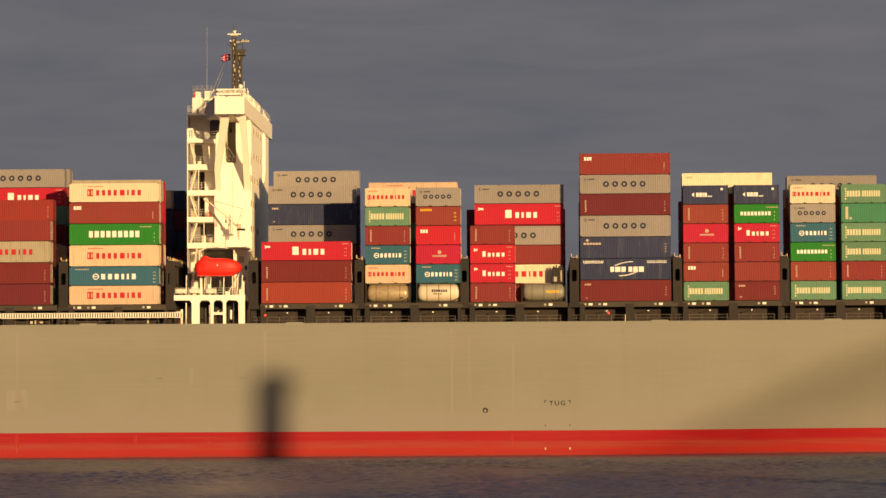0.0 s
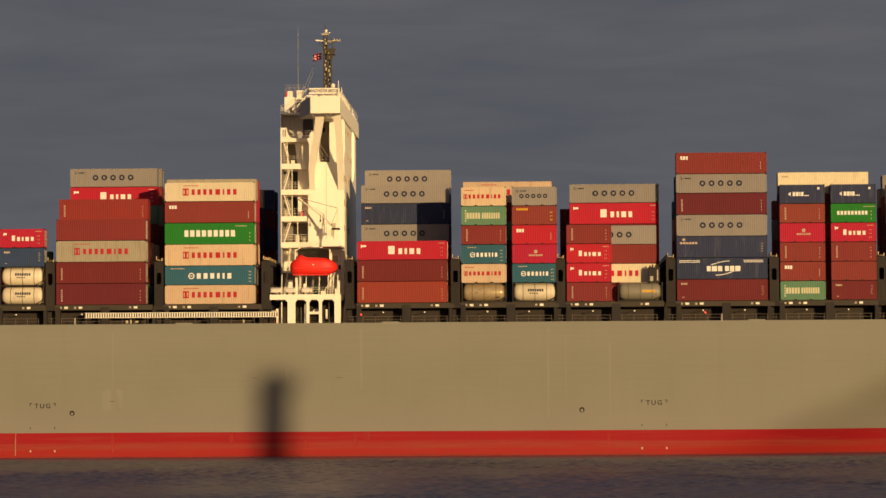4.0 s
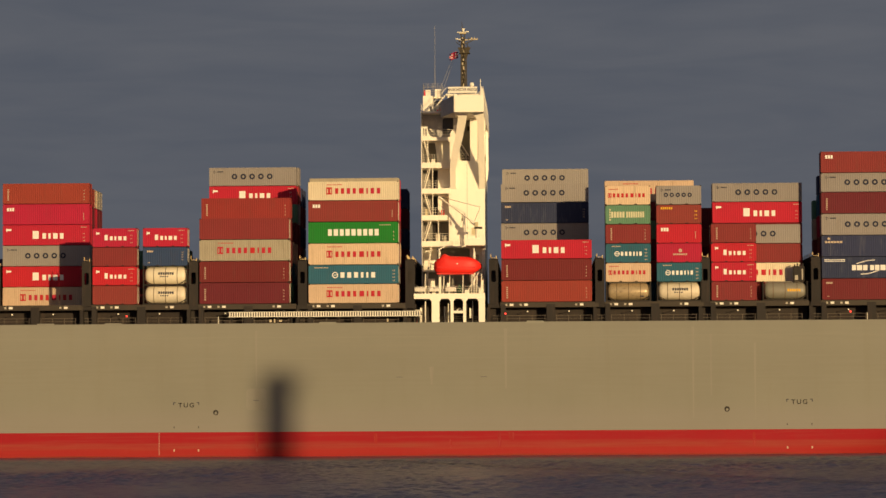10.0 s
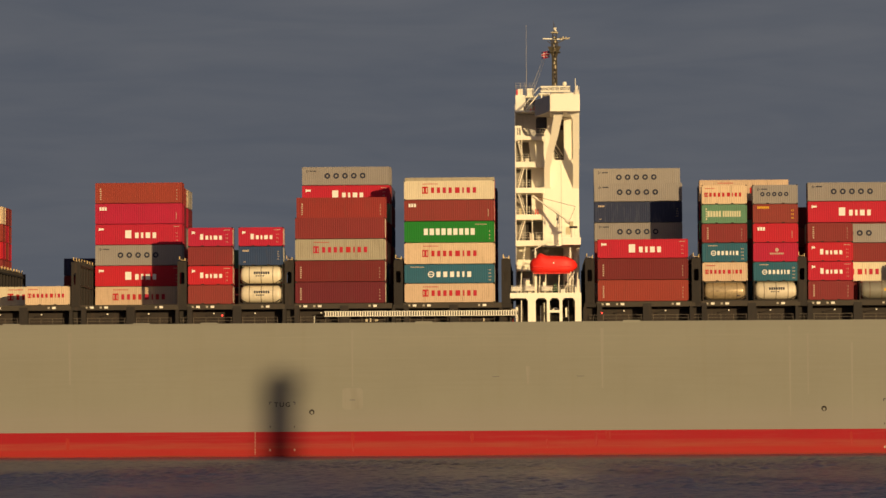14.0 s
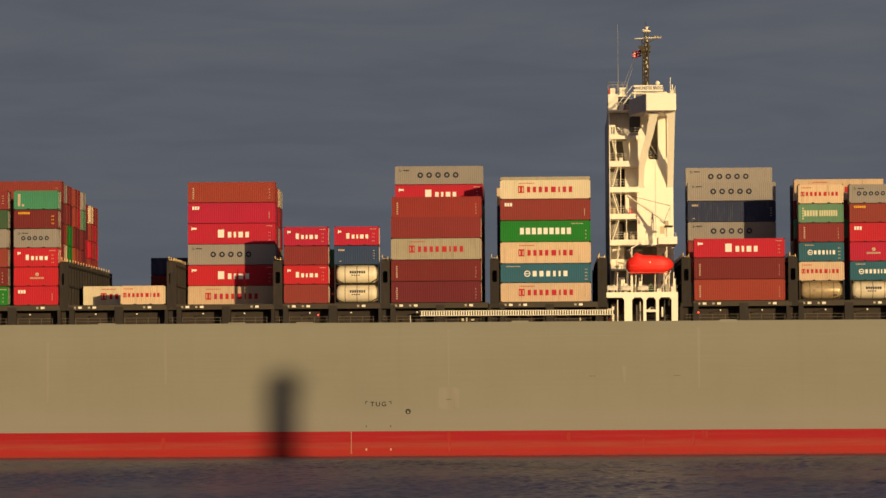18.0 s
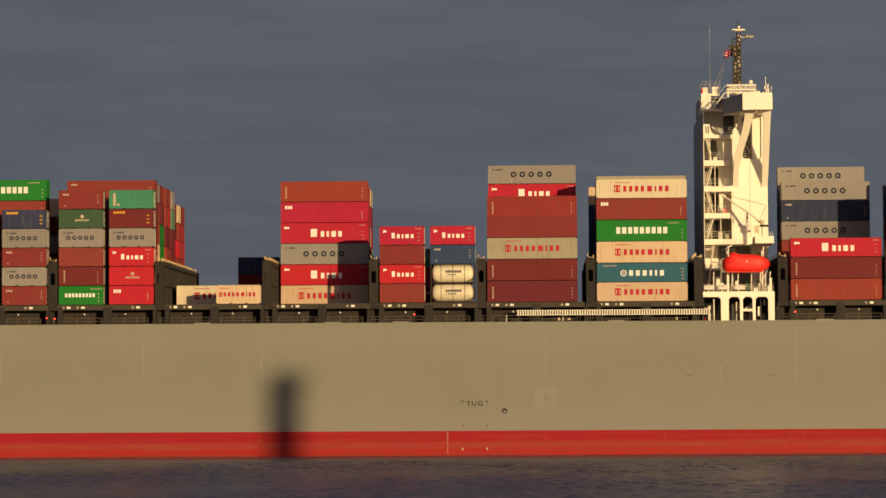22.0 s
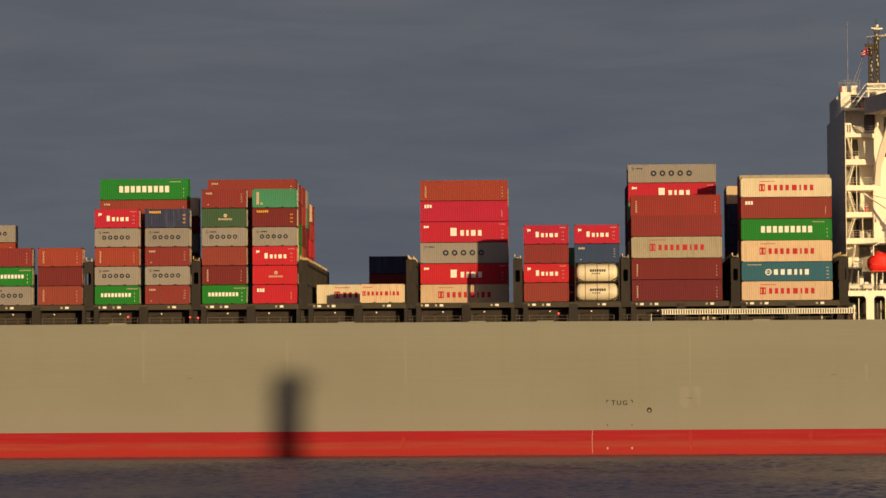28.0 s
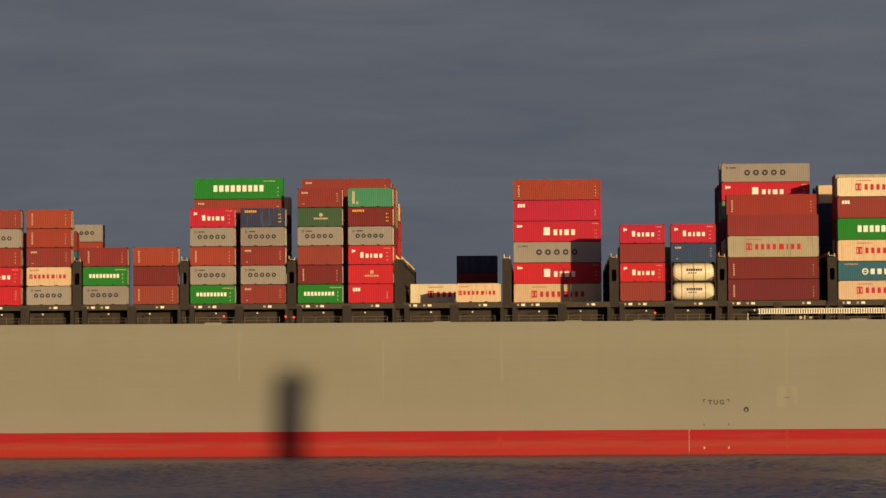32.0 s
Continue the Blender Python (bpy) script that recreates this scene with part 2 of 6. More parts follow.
def box(bm, x0, x1, y0, y1, z0, z1, mat=0):
    vs = [bm.verts.new(v) for v in ((x0, y0, z0), (x1, y0, z0), (x1, y1, z0), (x0, y1, z0), (x0, y0, z1), (x1, y0, z1), (x1, y1, z1), (x0, y1, z1))]
    for f in ((3, 2, 1, 0), (4, 5, 6, 7), (0, 1, 5, 4), (1, 2, 6, 5), (2, 3, 7, 6), (3, 0, 4, 7)):
        bm.faces.new([vs[i] for i in f]).material_index = mat
    return vs


def bar(bm, a, b, r, sides=6):
    """A round bar from a to b."""
    a, b = Vector(a), Vector(b)
    q = (b - a).to_track_quat("Z", "Y")
    rings = []
    for p in (a, b):
        rings.append([bm.verts.new(p + q @ Vector((r * math.cos(2 * math.pi * i / sides), r * math.sin(2 * math.pi * i / sides), 0))) for i in range(sides)])
    for i in range(sides):
        j = (i + 1) % sides
        bm.faces.new((rings[0][i], rings[0][j], rings[1][j], rings[1][i]))
    bm.faces.new(rings[0][::-1])
    bm.faces.new(rings[1])


def prism(bm, outline, y0, y1, mat=0):
    """A plate with an outline in x and z, from y0 to y1."""
    front = [bm.verts.new((x, y0, z)) for x, z in outline]
    rear = [bm.verts.new((x, y1, z)) for x, z in outline]
    n = len(outline)
    bm.faces.new(front).material_index = mat
    bm.faces.new(rear[::-1]).material_index = mat
    for i in range(n):
        j = (i + 1) % n
        bm.faces.new((front[i], rear[i], rear[j], front[j])).material_index = mat


def holed(bm, x0, x1, z0, z1, hx0, hx1, hz0, hz1, y0, y1, r=0.3):
    """A plate from x0 to x1 and z0 to z1 with a round-cornered hole through it."""
    steps = 4
    hole = []
    for cx, cz, a0 in ((hx1 - r, hz1 - r, 0), (hx0 + r, hz1 - r, 90), (hx0 + r, hz0 + r, 180), (hx1 - r, hz0 + r, 270)):
        for k in range(steps + 1):
            a = radians(a0 + 90 * k / steps)
            hole.append((cx + r * math.cos(a), cz + r * math.sin(a)))
    corners = ((x1, z1), (x0, z1), (x0, z0), (x1, z0))
    n = len(hole)
    rows = []
    for y in (y0, y1):
        rows.append(([bm.verts.new((x, y, z)) for x, z in hole], [bm.verts.new((x, y, z)) for x, z in corners]))
    for hv, cv in rows:
        for k in range(n):
            q = k // (steps + 1)
            if k % (steps + 1) == steps:
                bm.faces.new((hv[k], hv[(k + 1) % n], cv[(q + 1) % 4], cv[q]))
            else:
                bm.faces.new((hv[k], hv[k + 1], cv[q]))
    for k in range(n):
        bm.faces.new((rows[0][0][k], rows[0][0][(k + 1) % n], rows[1][0][(k + 1) % n], rows[1][0][k]))
    for k in range(4):
        bm.faces.new((rows[0][1][k], rows[0][1][(k + 1) % 4], rows[1][1][(k + 1) % 4], rows[1][1][k]))


def part(name, bm, material, parent, label="", at=(0, 0, 0), smooth=False):
    mats = material if isinstance(material, (list, tuple)) else (material,)
    ob = new(name, bm if isinstance(bm, bpy.types.Mesh) else mesh_of(bm, name, *mats, smooth=smooth))
    ob.parent = parent
    ob.location = at
    if label:
        ob["label"] = label
    return ob


def text_mesh(words, height, material, spread=1.0, squeeze=1.0):
    """Flat lettering in the built-in font, centred, in the plane of x and z and facing the shore."""
    cu = bpy.data.curves.new("lettering", "FONT")
    cu.body, cu.size, cu.align_x, cu.extrude = words, height * 1.4, "CENTER", 0.006
    cu.space_character, cu.offset = spread, 0.018 * height
    tmp = bpy.data.objects.new("lettering", cu)
    me = bpy.data.meshes.new_from_object(tmp)
    bpy.data.objects.remove(tmp)
    bpy.data.curves.remove(cu)
    me.transform(Matrix.Diagonal((squeeze, 1, 1, 1)))
    me.transform(Matrix.Rotation(radians(90), 4, "X"))
    me.materials.clear()
    me.materials.append(material)
    return me


# ---- the ship's way ----
SPEED, CLOSING, ABEAM = 3.2472, -0.0928, 412.0


def ship_pose(t):
    return pose(SPEED * t, ABEAM + CLOSING * t, 0, 0, 0, SHIP_YAW)


SAILING = []                         # things that sail: the ship and all that rests on her


def aboard(ob, x, y, z, turn=0):
    SAILING.append((ob, pose(x, y, z, 0, 0, turn)))
    ob.matrix_basis = ship_pose(0) @ pose(x, y, z, 0, 0, turn)
    return ob


# ---- sea ----
def sea():
    """One sheet out to the horizon, raised into wind waves over the reach where the ship passes."""
    m = bpy.data.materials.new("sea_water")
    m.use_nodes = True
    t = m.node_tree
    n, l = t.nodes, t.links
    b = n["Principled BSDF"]
    b.inputs["IOR"].default_value = 1.33
    b.inputs["Roughness"].default_value = 0.3
    tc = n.new("ShaderNodeTexCoord")
    tx = n.new("ShaderNodeTexNoise")
    tx.inputs["Scale"].default_value, tx.inputs["Detail"].default_value = 2.2, 3
    l.new(tc.outputs["Object"], tx.inputs["Vector"])
    bp = n.new("ShaderNodeBump")
    bp.inputs["Distance"].default_value, bp.inputs["Strength"].default_value = 0.09, 1.0
    l.new(tx.outputs["Fac"], bp.inputs["Height"])
    l.new(bp.outputs["Normal"], b.inputs["Normal"])
    patch = n.new("ShaderNodeTexNoise")
    patch.inputs["Scale"].default_value, patch.inputs["Detail"].default_value, patch.inputs["Roughness"].default_value = 0.1, 6, 0.68
    l.new(tc.outputs["Object"], patch.inputs["Vector"])
    tint = n.new("ShaderNodeValToRGB")
    tint.color_ramp.elements[0].position, tint.color_ramp.elements[0].color = 0.38, (0.066, 0.065, 0.115, 1)
    tint.color_ramp.elements[1].position, tint.color_ramp.elements[1].color = 0.66, (0.088, 0.087, 0.16, 1)
    l.new(patch.outputs["Fac"], tint.inputs["Fac"])
    l.new(tint.outputs["Color"], b.inputs["Base Color"])
    xs = np.concatenate(([-2500, -900, -300, -120], np.arange(-64, 80.1, 0.35), [140, 300, 900, 2500]))
    ys = np.concatenate(([-400, -150, 0, 120, 200], np.arange(244, 434.1, 0.35), [480, 700, 1500, 4500]))
    gx, gy = np.meshgrid(xs, ys, indexing="ij")
    rng = np.random.default_rng(7)
    gz = np.zeros_like(gx)
    for k in range(52):
        long = 0.95 * 3.4 ** rng.random()
        way = rng.normal(-1.9, 0.75)
        kx, ky = 2 * math.pi / long * math.cos(way), 2 * math.pi / long * math.sin(way)
        gz += 0.0071 * long * np.sin(kx * gx + ky * gy + rng.random() * 6.283 + 0.6 * np.sin(0.06 * gx + k) + 0.5 * np.sin(0.05 * gy + 2 * k))
    gust = 0.75 + 0.3 * np.sin(0.045 * gx + 0.02 * gy) * np.sin(0.07 * gy + 1.0) + 0.2 * np.sin(0.11 * gx - 0.05 * gy + 2.0)
    fade = np.clip(np.minimum.reduce([gx + 66, 82 - gx, gy - 242, 436 - gy]) / 5, 0, 1)
    lee = 0.3 + 0.7 * np.clip((404 - gy) / 20, 0, 1)
    gz *= gust * fade * lee
    nx, ny = gx.shape
    idx = np.arange(nx * ny).reshape(nx, ny)
    quads = np.stack([idx[:-1, :-1], idx[1:, :-1], idx[1:, 1:], idx[:-1, 1:]], -1).reshape(-1, 4)
    me = bpy.data.meshes.new("water")
    me.vertices.add(nx * ny)
    me.vertices.foreach_set("co", np.stack([gx, gy, gz], -1).ravel())
    me.loops.add(quads.size)
    me.loops.foreach_set("vertex_index", quads.ravel())
    me.polygons.add(len(quads))
    me.polygons.foreach_set("loop_start", np.arange(len(quads)) * 4)
    me.polygons.foreach_set("use_smooth", np.ones(len(quads), bool))
    me.update(calc_edges=True)
    me.validate()
    me.materials.append(m)
    return tagged(new("water", me), "dark grey-violet river water with small wind ripples", "water", kind="structure")


water = sea()


# ---- the ship ----
DECK, HATCH = 18.0, 20.66
BEAM = 42.6
SIDE = -0.3                          # the ship's side, just outside the row of boxes at y 0
ship = tagged(new("container_ship"), "large grey-hulled container ship with red boot topping and white bridge tower", "ship")
aboard(ship, 0, 0, 0)


def inset(x, z):
    """How far the ship's side has drawn in towards the bow and the stern at a height above the sea."""
    d = max(0.0, 4.0 + (x - 25.0) / 2.4 - z) / 3.5
    flare = 6.4 * (2.0 - (d * d + 2.0 * d + 2.0) * math.exp(-d)) if z < DECK else 0.0
    f = max(0.0, x - 70.0)
    a = max(0.0, -215.0 - 0.6 * z - x)
    return min(21.2, flare + f * f / 95.0 + a * a / 120.0)


def hull():
    xs = []
    x = -240.0
    while x < 30.0:
        xs.append(x)
        x += 6.0
    while x <= 112.0:
        xs.append(x)
        x += 2.0
    lower = [-7.0, -3.0, 0.0, 1.2, 2.3, 3.35]
    upper = [3.35, 4.5, 5.5, 6.5, 7.5, 8.5, 9.5, 10.5, 11.5, 12.5, 13.5, 14.5, 15.5, 16.3, 17.0, 17.5, DECK]
    for name, levels, mat, label in (("hull_bottom", lower, hull_red, "red boot topping with a scuffed paler band"), ("hull_side", upper, hull_grey, "beige-grey painted plating")):
        bm = bmesh.new()
        grid = {}
        for s in (0, 1):
            for i, x in enumerate(xs):
                for j, z in enumerate(levels):
                    d = inset(x, z)
                    y = SIDE + d if s == 0 else SIDE + BEAM + 0.6 - d
                    grid[s, i, j] = bm.verts.new((x, y, z))
        for s in (0, 1):
            for i in range(len(xs) - 1):
                for j in range(len(levels) - 1):
                    bm.faces.new((grid[s, i, j], grid[s, i + 1, j], grid[s, i + 1, j + 1], grid[s, i, j + 1]))
        for i in (0, len(xs) - 1):
            for j in range(len(levels) - 1):
                bm.faces.new((grid[0, i, j], grid[1, i, j], grid[1, i, j + 1], grid[0, i, j + 1]))
        if name == "hull_bottom":
            for i in range(len(xs) - 1):
                bm.faces.new((grid[0, i, 0], grid[0, i + 1, 0], grid[1, i + 1, 0], grid[1, i, 0]))
        part(name, bm, mat, ship, label, smooth=True)
    bm = bmesh.new()
    top = [(x, SIDE + inset(x, DECK) + 0.05, SIDE + BEAM + 0.55 - inset(x, DECK)) for x in xs]
    rows = [[bm.verts.new((x, y, DECK - 0.12)) for y in (a, b)] for x, a, b in top]
    for p, q in zip(rows, rows[1:]):
        bm.faces.new((p[0], q[0], q[1], p[1]))
    part("deck", bm, deck_dark, ship, "dark painted main deck")


hull()

# bays: where each one begins along the ship
BAYS = [-167.3, -152.75, -138.15, -123.55, -109.0, -94.4, -79.95, -65.4, -50.6, -24.5, -10.4, 3.8, 18.65, 32.55, 46.95, 61.4]


# ---- hatches, lashing bridges ----
def hatch(x):
    """A bay's hatch: coaming, cover, stanchions along the side, small white plates."""
    h = new("hatch")
    h.parent, h.location = ship, (x, 0, 0)
    bm = bmesh.new()
    box(bm, -0.1, 13.0, 2.6, 40.0, DECK - 0.1, HATCH - 0.75)
    part("coaming", bm, deck_dark, h)
    bm = bmesh.new()
    box(bm, -0.2, 13.1, 0.05, 42.2, HATCH - 0.72, HATCH - 0.02)
    part("cover", bm, hatch_grey, h, "dark hatch cover with container sockets")
    for px, w in ((-0.12, 0.66), (6.05, 1.15)):
        bm = bmesh.new()
        prism(bm, [(px - 0.12, DECK - 0.1), (px + w + 0.12, DECK - 0.1), (px + w, DECK + 0.4), (px + w, HATCH - 0.3), (px, HATCH - 0.3), (px, DECK + 0.4)], -0.02, 0.9)
        part("stanchion", bm, lash_dark, h)
    for px in (0.35, 2.3, 9.8):
        bm = bmesh.new()
        box(bm, px + 0.12, px + 0.4, 0.0, 0.05, HATCH - 0.5, HATCH - 0.24)
        part("plate", bm, rail_grey, h)
        bm = bmesh.new()
        box(bm, px + 0.74, px + 1.24, 0.0, 0.05, HATCH - 0.52, HATCH - 0.22)
        part("plate", bm, plate_white, h)
    bm = bmesh.new()
    for z in (0.42, 0.84):
        box(bm, 0.62, 6.0, -0.02, 0.01, DECK + z - 0.02, DECK + z + 0.02)
        box(bm, 7.25, 12.2, -0.02, 0.01, DECK + z - 0.02, DECK + z + 0.02)
        box(bm, -1.2, -0.14, -0.02, 0.01, DECK + z - 0.02, DECK + z + 0.02)
    for px in (0.7, 2.4, 4.1, 5.8, 7.4, 9.0, 10.6, 12.1, -0.65):
        box(bm, px, px + 0.045, -0.02, 0.02, DECK - 0.1, DECK + 0.86)
    part("railing", bm, hatch_rail, h, "thin grey guard rail")
    return h


BRIDGE_TOP = 27.0


def lashing_bridge(x, w=1.25):
    """The dark steel frame that stands across the ship between two bays."""
    f = new("lashing_bridge")
    f.parent, f.location = ship, (x, 0, 0)
    bm = bmesh.new()
    holed(bm, 0, w, HATCH - 0.2, BRIDGE_TOP - 0.5, 0.3, w - 0.3, HATCH + 2.72, HATCH + 4.32, 0.0, 0.35, r=0.22)
    part("end_plate", bm, lash_dark, f, "dark steel end plate with a rounded slot")
    bm = bmesh.new()
    holed(bm, 0, w, HATCH - 0.2, BRIDGE_TOP - 0.5, 0.3, w - 0.3, HATCH + 2.72, HATCH + 4.32, 41.9, 42.25, r=0.22)
    part("end_plate", bm, lash_dark, f)
    bm = bmesh.new()
    box(bm, -0.15, w + 0.15, 1.3, 42.2, DECK - 0.1, HATCH - 0.2)
    box(bm, -0.15, w + 0.15, 0.1, 1.3, HATCH - 0.75, HATCH - 0.2)
    prism(bm, [(-0.42, DECK - 0.1), (0.2, DECK - 0.1), (0.14, DECK + 0.4), (0.14, HATCH - 0.75), (-0.3, HATCH - 0.75), (-0.3, DECK + 0.4)], 0.1, 1.1)
    part("pedestal", bm, lash_dark, f)
    for z in (HATCH + 2.5, HATCH + 5.2):
        bm = bmesh.new()
        box(bm, 0.08, w - 0.08, 0.35, 41.9, z, z + 0.25)
        part("walkway", bm, lash_dark, f)
    bm = bmesh.new()
    box(bm, 0.15, w - 0.15, 0.2, 0.34, 0, BRIDGE_TOP - HATCH - 0.1)
    post = mesh_of(bm, "post", lash_dark)
    bm = bmesh.new()
    box(bm, w * 0.3, w * 0.7, 0.35, 2.48, 0, BRIDGE_TOP - HATCH - 1.0)
    web = mesh_of(bm, "web_plate", lash_dark)
    # rail tips, their glint put into the colour
    bm = bmesh.new()
    box(bm, 0.2, 0.3, 0.2, 0.3, 0, 0.42)
    box(bm, w - 0.3, w - 0.2, 0.2, 0.3, -0.2, 0.22)
    box(bm, 0.3, w - 0.3, 0.24, 0.27, -0.1, -0.05)
    tip = mesh_of(bm, "rail_tip", glint_gold)
    for k in range(17):
        if k > 0:
            part("post", post, None, f, at=(0, 0.2 + 2.5 * k, HATCH - 0.2))
        if k > 1:
            part("web_plate", web, None, f, at=(0, 2.5 * k - 2.3, HATCH))
        part("rail_tip", tip, None, f, at=(0, 0.2 + 2.5 * k, BRIDGE_TOP - 0.25))
    return f


def power_rack(x):
    """A dark rack of sockets on the lashing bridge, with two white notices."""
    f = new("power_rack")
    f.parent, f.location = ship, (x, 0.6, HATCH)
    bm = bmesh.new()
    box(bm, 0, 1.5, 0, 0.6, 2.55, 4.6)
    for k in range(4):
        box(bm, 0.1 + 0.36 * k, 0.3 + 0.36 * k, 0.1, 0.3, 4.6, 4.85 + 0.12 * (k % 2))
    part("cabinet", bm, lash_dark, f, "dark steel cabinet")
    bm = bmesh.new()
    box(bm, 0, 0.12, 0.1, 0.3, -0.1, 2.55)
    box(bm, 1.38, 1.5, 0.1, 0.3, -0.1, 2.55)
    part("stand", bm, lash_dark, f)
    for px, z0, z1, w in ((0.2, 2.75, 3.4, 0.42), (1.12, 2.8, 4.25, 0.17)):
        bm = bmesh.new()
        box(bm, px, px + w, -0.02, 0.0, z0, z1)
        part("notice", bm, rail_grey, f)
    return f


for bx in BAYS:
    hatch(bx)
for bx in [b - 1.45 for b in BAYS if b not in (-24.5,)] + [-37.5, -26.2, 74.6]:
    lashing_bridge(bx)


power_rack(14.85)


# ---- containers ----
LOW, HIGH = 2.591, 2.896
made = {}


def container_mesh(length, height, colour):
    key = (length, height, colour)
    if key in made:
        return made[key]
    w, hl = 2.438, length / 2
    bm = bmesh.new()
    n = round((length - 0.5) / 0.29)
    step = (length - 0.36) / n
    z0, z1 = 0.17, height - 0.14
    for y, s in ((0.0, 1), (w, -1)):
        prof = []
        for i in range(n):
            x = -hl + 0.18 + i * step
            prof += [(x, 0.012), (x + step * 0.28, 0.012), (x + step * 0.5, 0.027), (x + step * 0.78, 0.027)]
        prof.append((hl - 0.18, 0.012))
        lo = [bm.verts.new((x, y + s * d, z0)) for x, d in prof]
        hi = [bm.verts.new((x, y + s * d, z1)) for x, d in prof]
        for i in range(len(prof) - 1):
            bm.faces.new((lo[i], lo[i + 1], hi[i + 1], hi[i]))
    # top, floor, blank end
    box(bm, -hl + 0.06, hl - 0.06, 0.05, w - 0.05, height - 0.1, height - 0.03)
    box(bm, -hl + 0.06, hl - 0.06, 0.05, w - 0.05, 0.05, 0.16)
    box(bm, -hl + 0.05, -hl + 0.11, 0.1, w - 0.1, 0.1, height - 0.1)
    # posts and rails
    for x in (-hl, hl - 0.18):
        for y in (0.0, w - 0.16):
            box(bm, x, x + 0.18, y, y + 0.16, 0.1, height - 0.1)
        box(bm, x + 0.02, x + 0.14, 0.1, w - 0.1, 0.02, 0.17)
        box(bm, x + 0.02, x + 0.14, 0.1, w - 0.1, height - 0.14, height - 0.02)
    for y in (0.0, w - 0.09):
        box(bm, -hl + 0.1, hl - 0.1, y, y + 0.09, 0.045, 0.17)
        box(bm, -hl + 0.1, hl - 0.1, y, y + 0.09, height - 0.14, height - 0.035)
    body = mesh_of(bm, "container_body", BOX[colour])
    bm = bmesh.new()
    box(bm, 0, 0.05, 0.02, 1.07, 0.0, height - 0.34)
    for z in (0.3, height * 0.3, height * 0.55, height * 0.76):
        box(bm, 0.05, 0.075, 0.06, 1.03, z, z + 0.1)
    door = mesh_of(bm, "door", BOX[colour])
    made[key] = body, door
    return body, door


bm = bmesh.new()
box(bm, -0.09, 0.09, -0.012, 0.165, 0, 0.118)
casting_mesh = mesh_of(bm, "corner_casting", lash_dark)
bm = bmesh.new()
box(bm, -0.18, 0.18, -0.006, 0.02, 0.035, 0.15)
pocket_mesh = mesh_of(bm, "fork_pocket", lash_dark)
rod_made = {}


def rod_mesh(height):
    if height not in rod_made:
        bm = bmesh.new()
        bar(bm, (0.11, 0, 0.02), (0.11, 0, height - 0.36), 0.02, 5)
        box(bm, 0.08, 0.14, -0.02, 0.25, 1.0, 1.05)
        rod_made[height] = mesh_of(bm, "lock_rod", rail_grey)
    return rod_made[height]


def letters(bm, x, z, count, w, gap, h):
    """Plain upright bars in place of a word; returns where it ends."""
    for k in range(count):
        box(bm, x, x + w, -0.018, 0.004, z, z + h)
        x += w + gap
    return x - gap


def ring(bm, x, z, r0, r1, n=14):
    ang = [2 * math.pi * k / n for k in range(n)]
    vs = [[bm.verts.new((x + r * math.cos(a), y, z + r * math.sin(a))) for a in ang] for r, y in ((r0, -0.018), (r1, -0.018), (r1, 0.004), (r0, 0.004))]
    for p in range(4):
        q = (p + 1) % 4
        for k in range(n):
            j = (k + 1) % n
            bm.faces.new((vs[p][k], vs[p][j], vs[q][j], vs[q][k]))


mark_made = {}
bar_made = {}


def bar_mesh(w, h, ink):
    """A plain bar in the place of a letter, with its origin at the lower left corner."""
    key = (round(w, 2), round(h, 2), ink)
    if key not in bar_made:
        bm = bmesh.new()
        box(bm, 0, w, -0.018, 0.004, 0, h)
        bar_made[key] = mesh_of(bm, "letter", INK[ink])
    return bar_made[key]


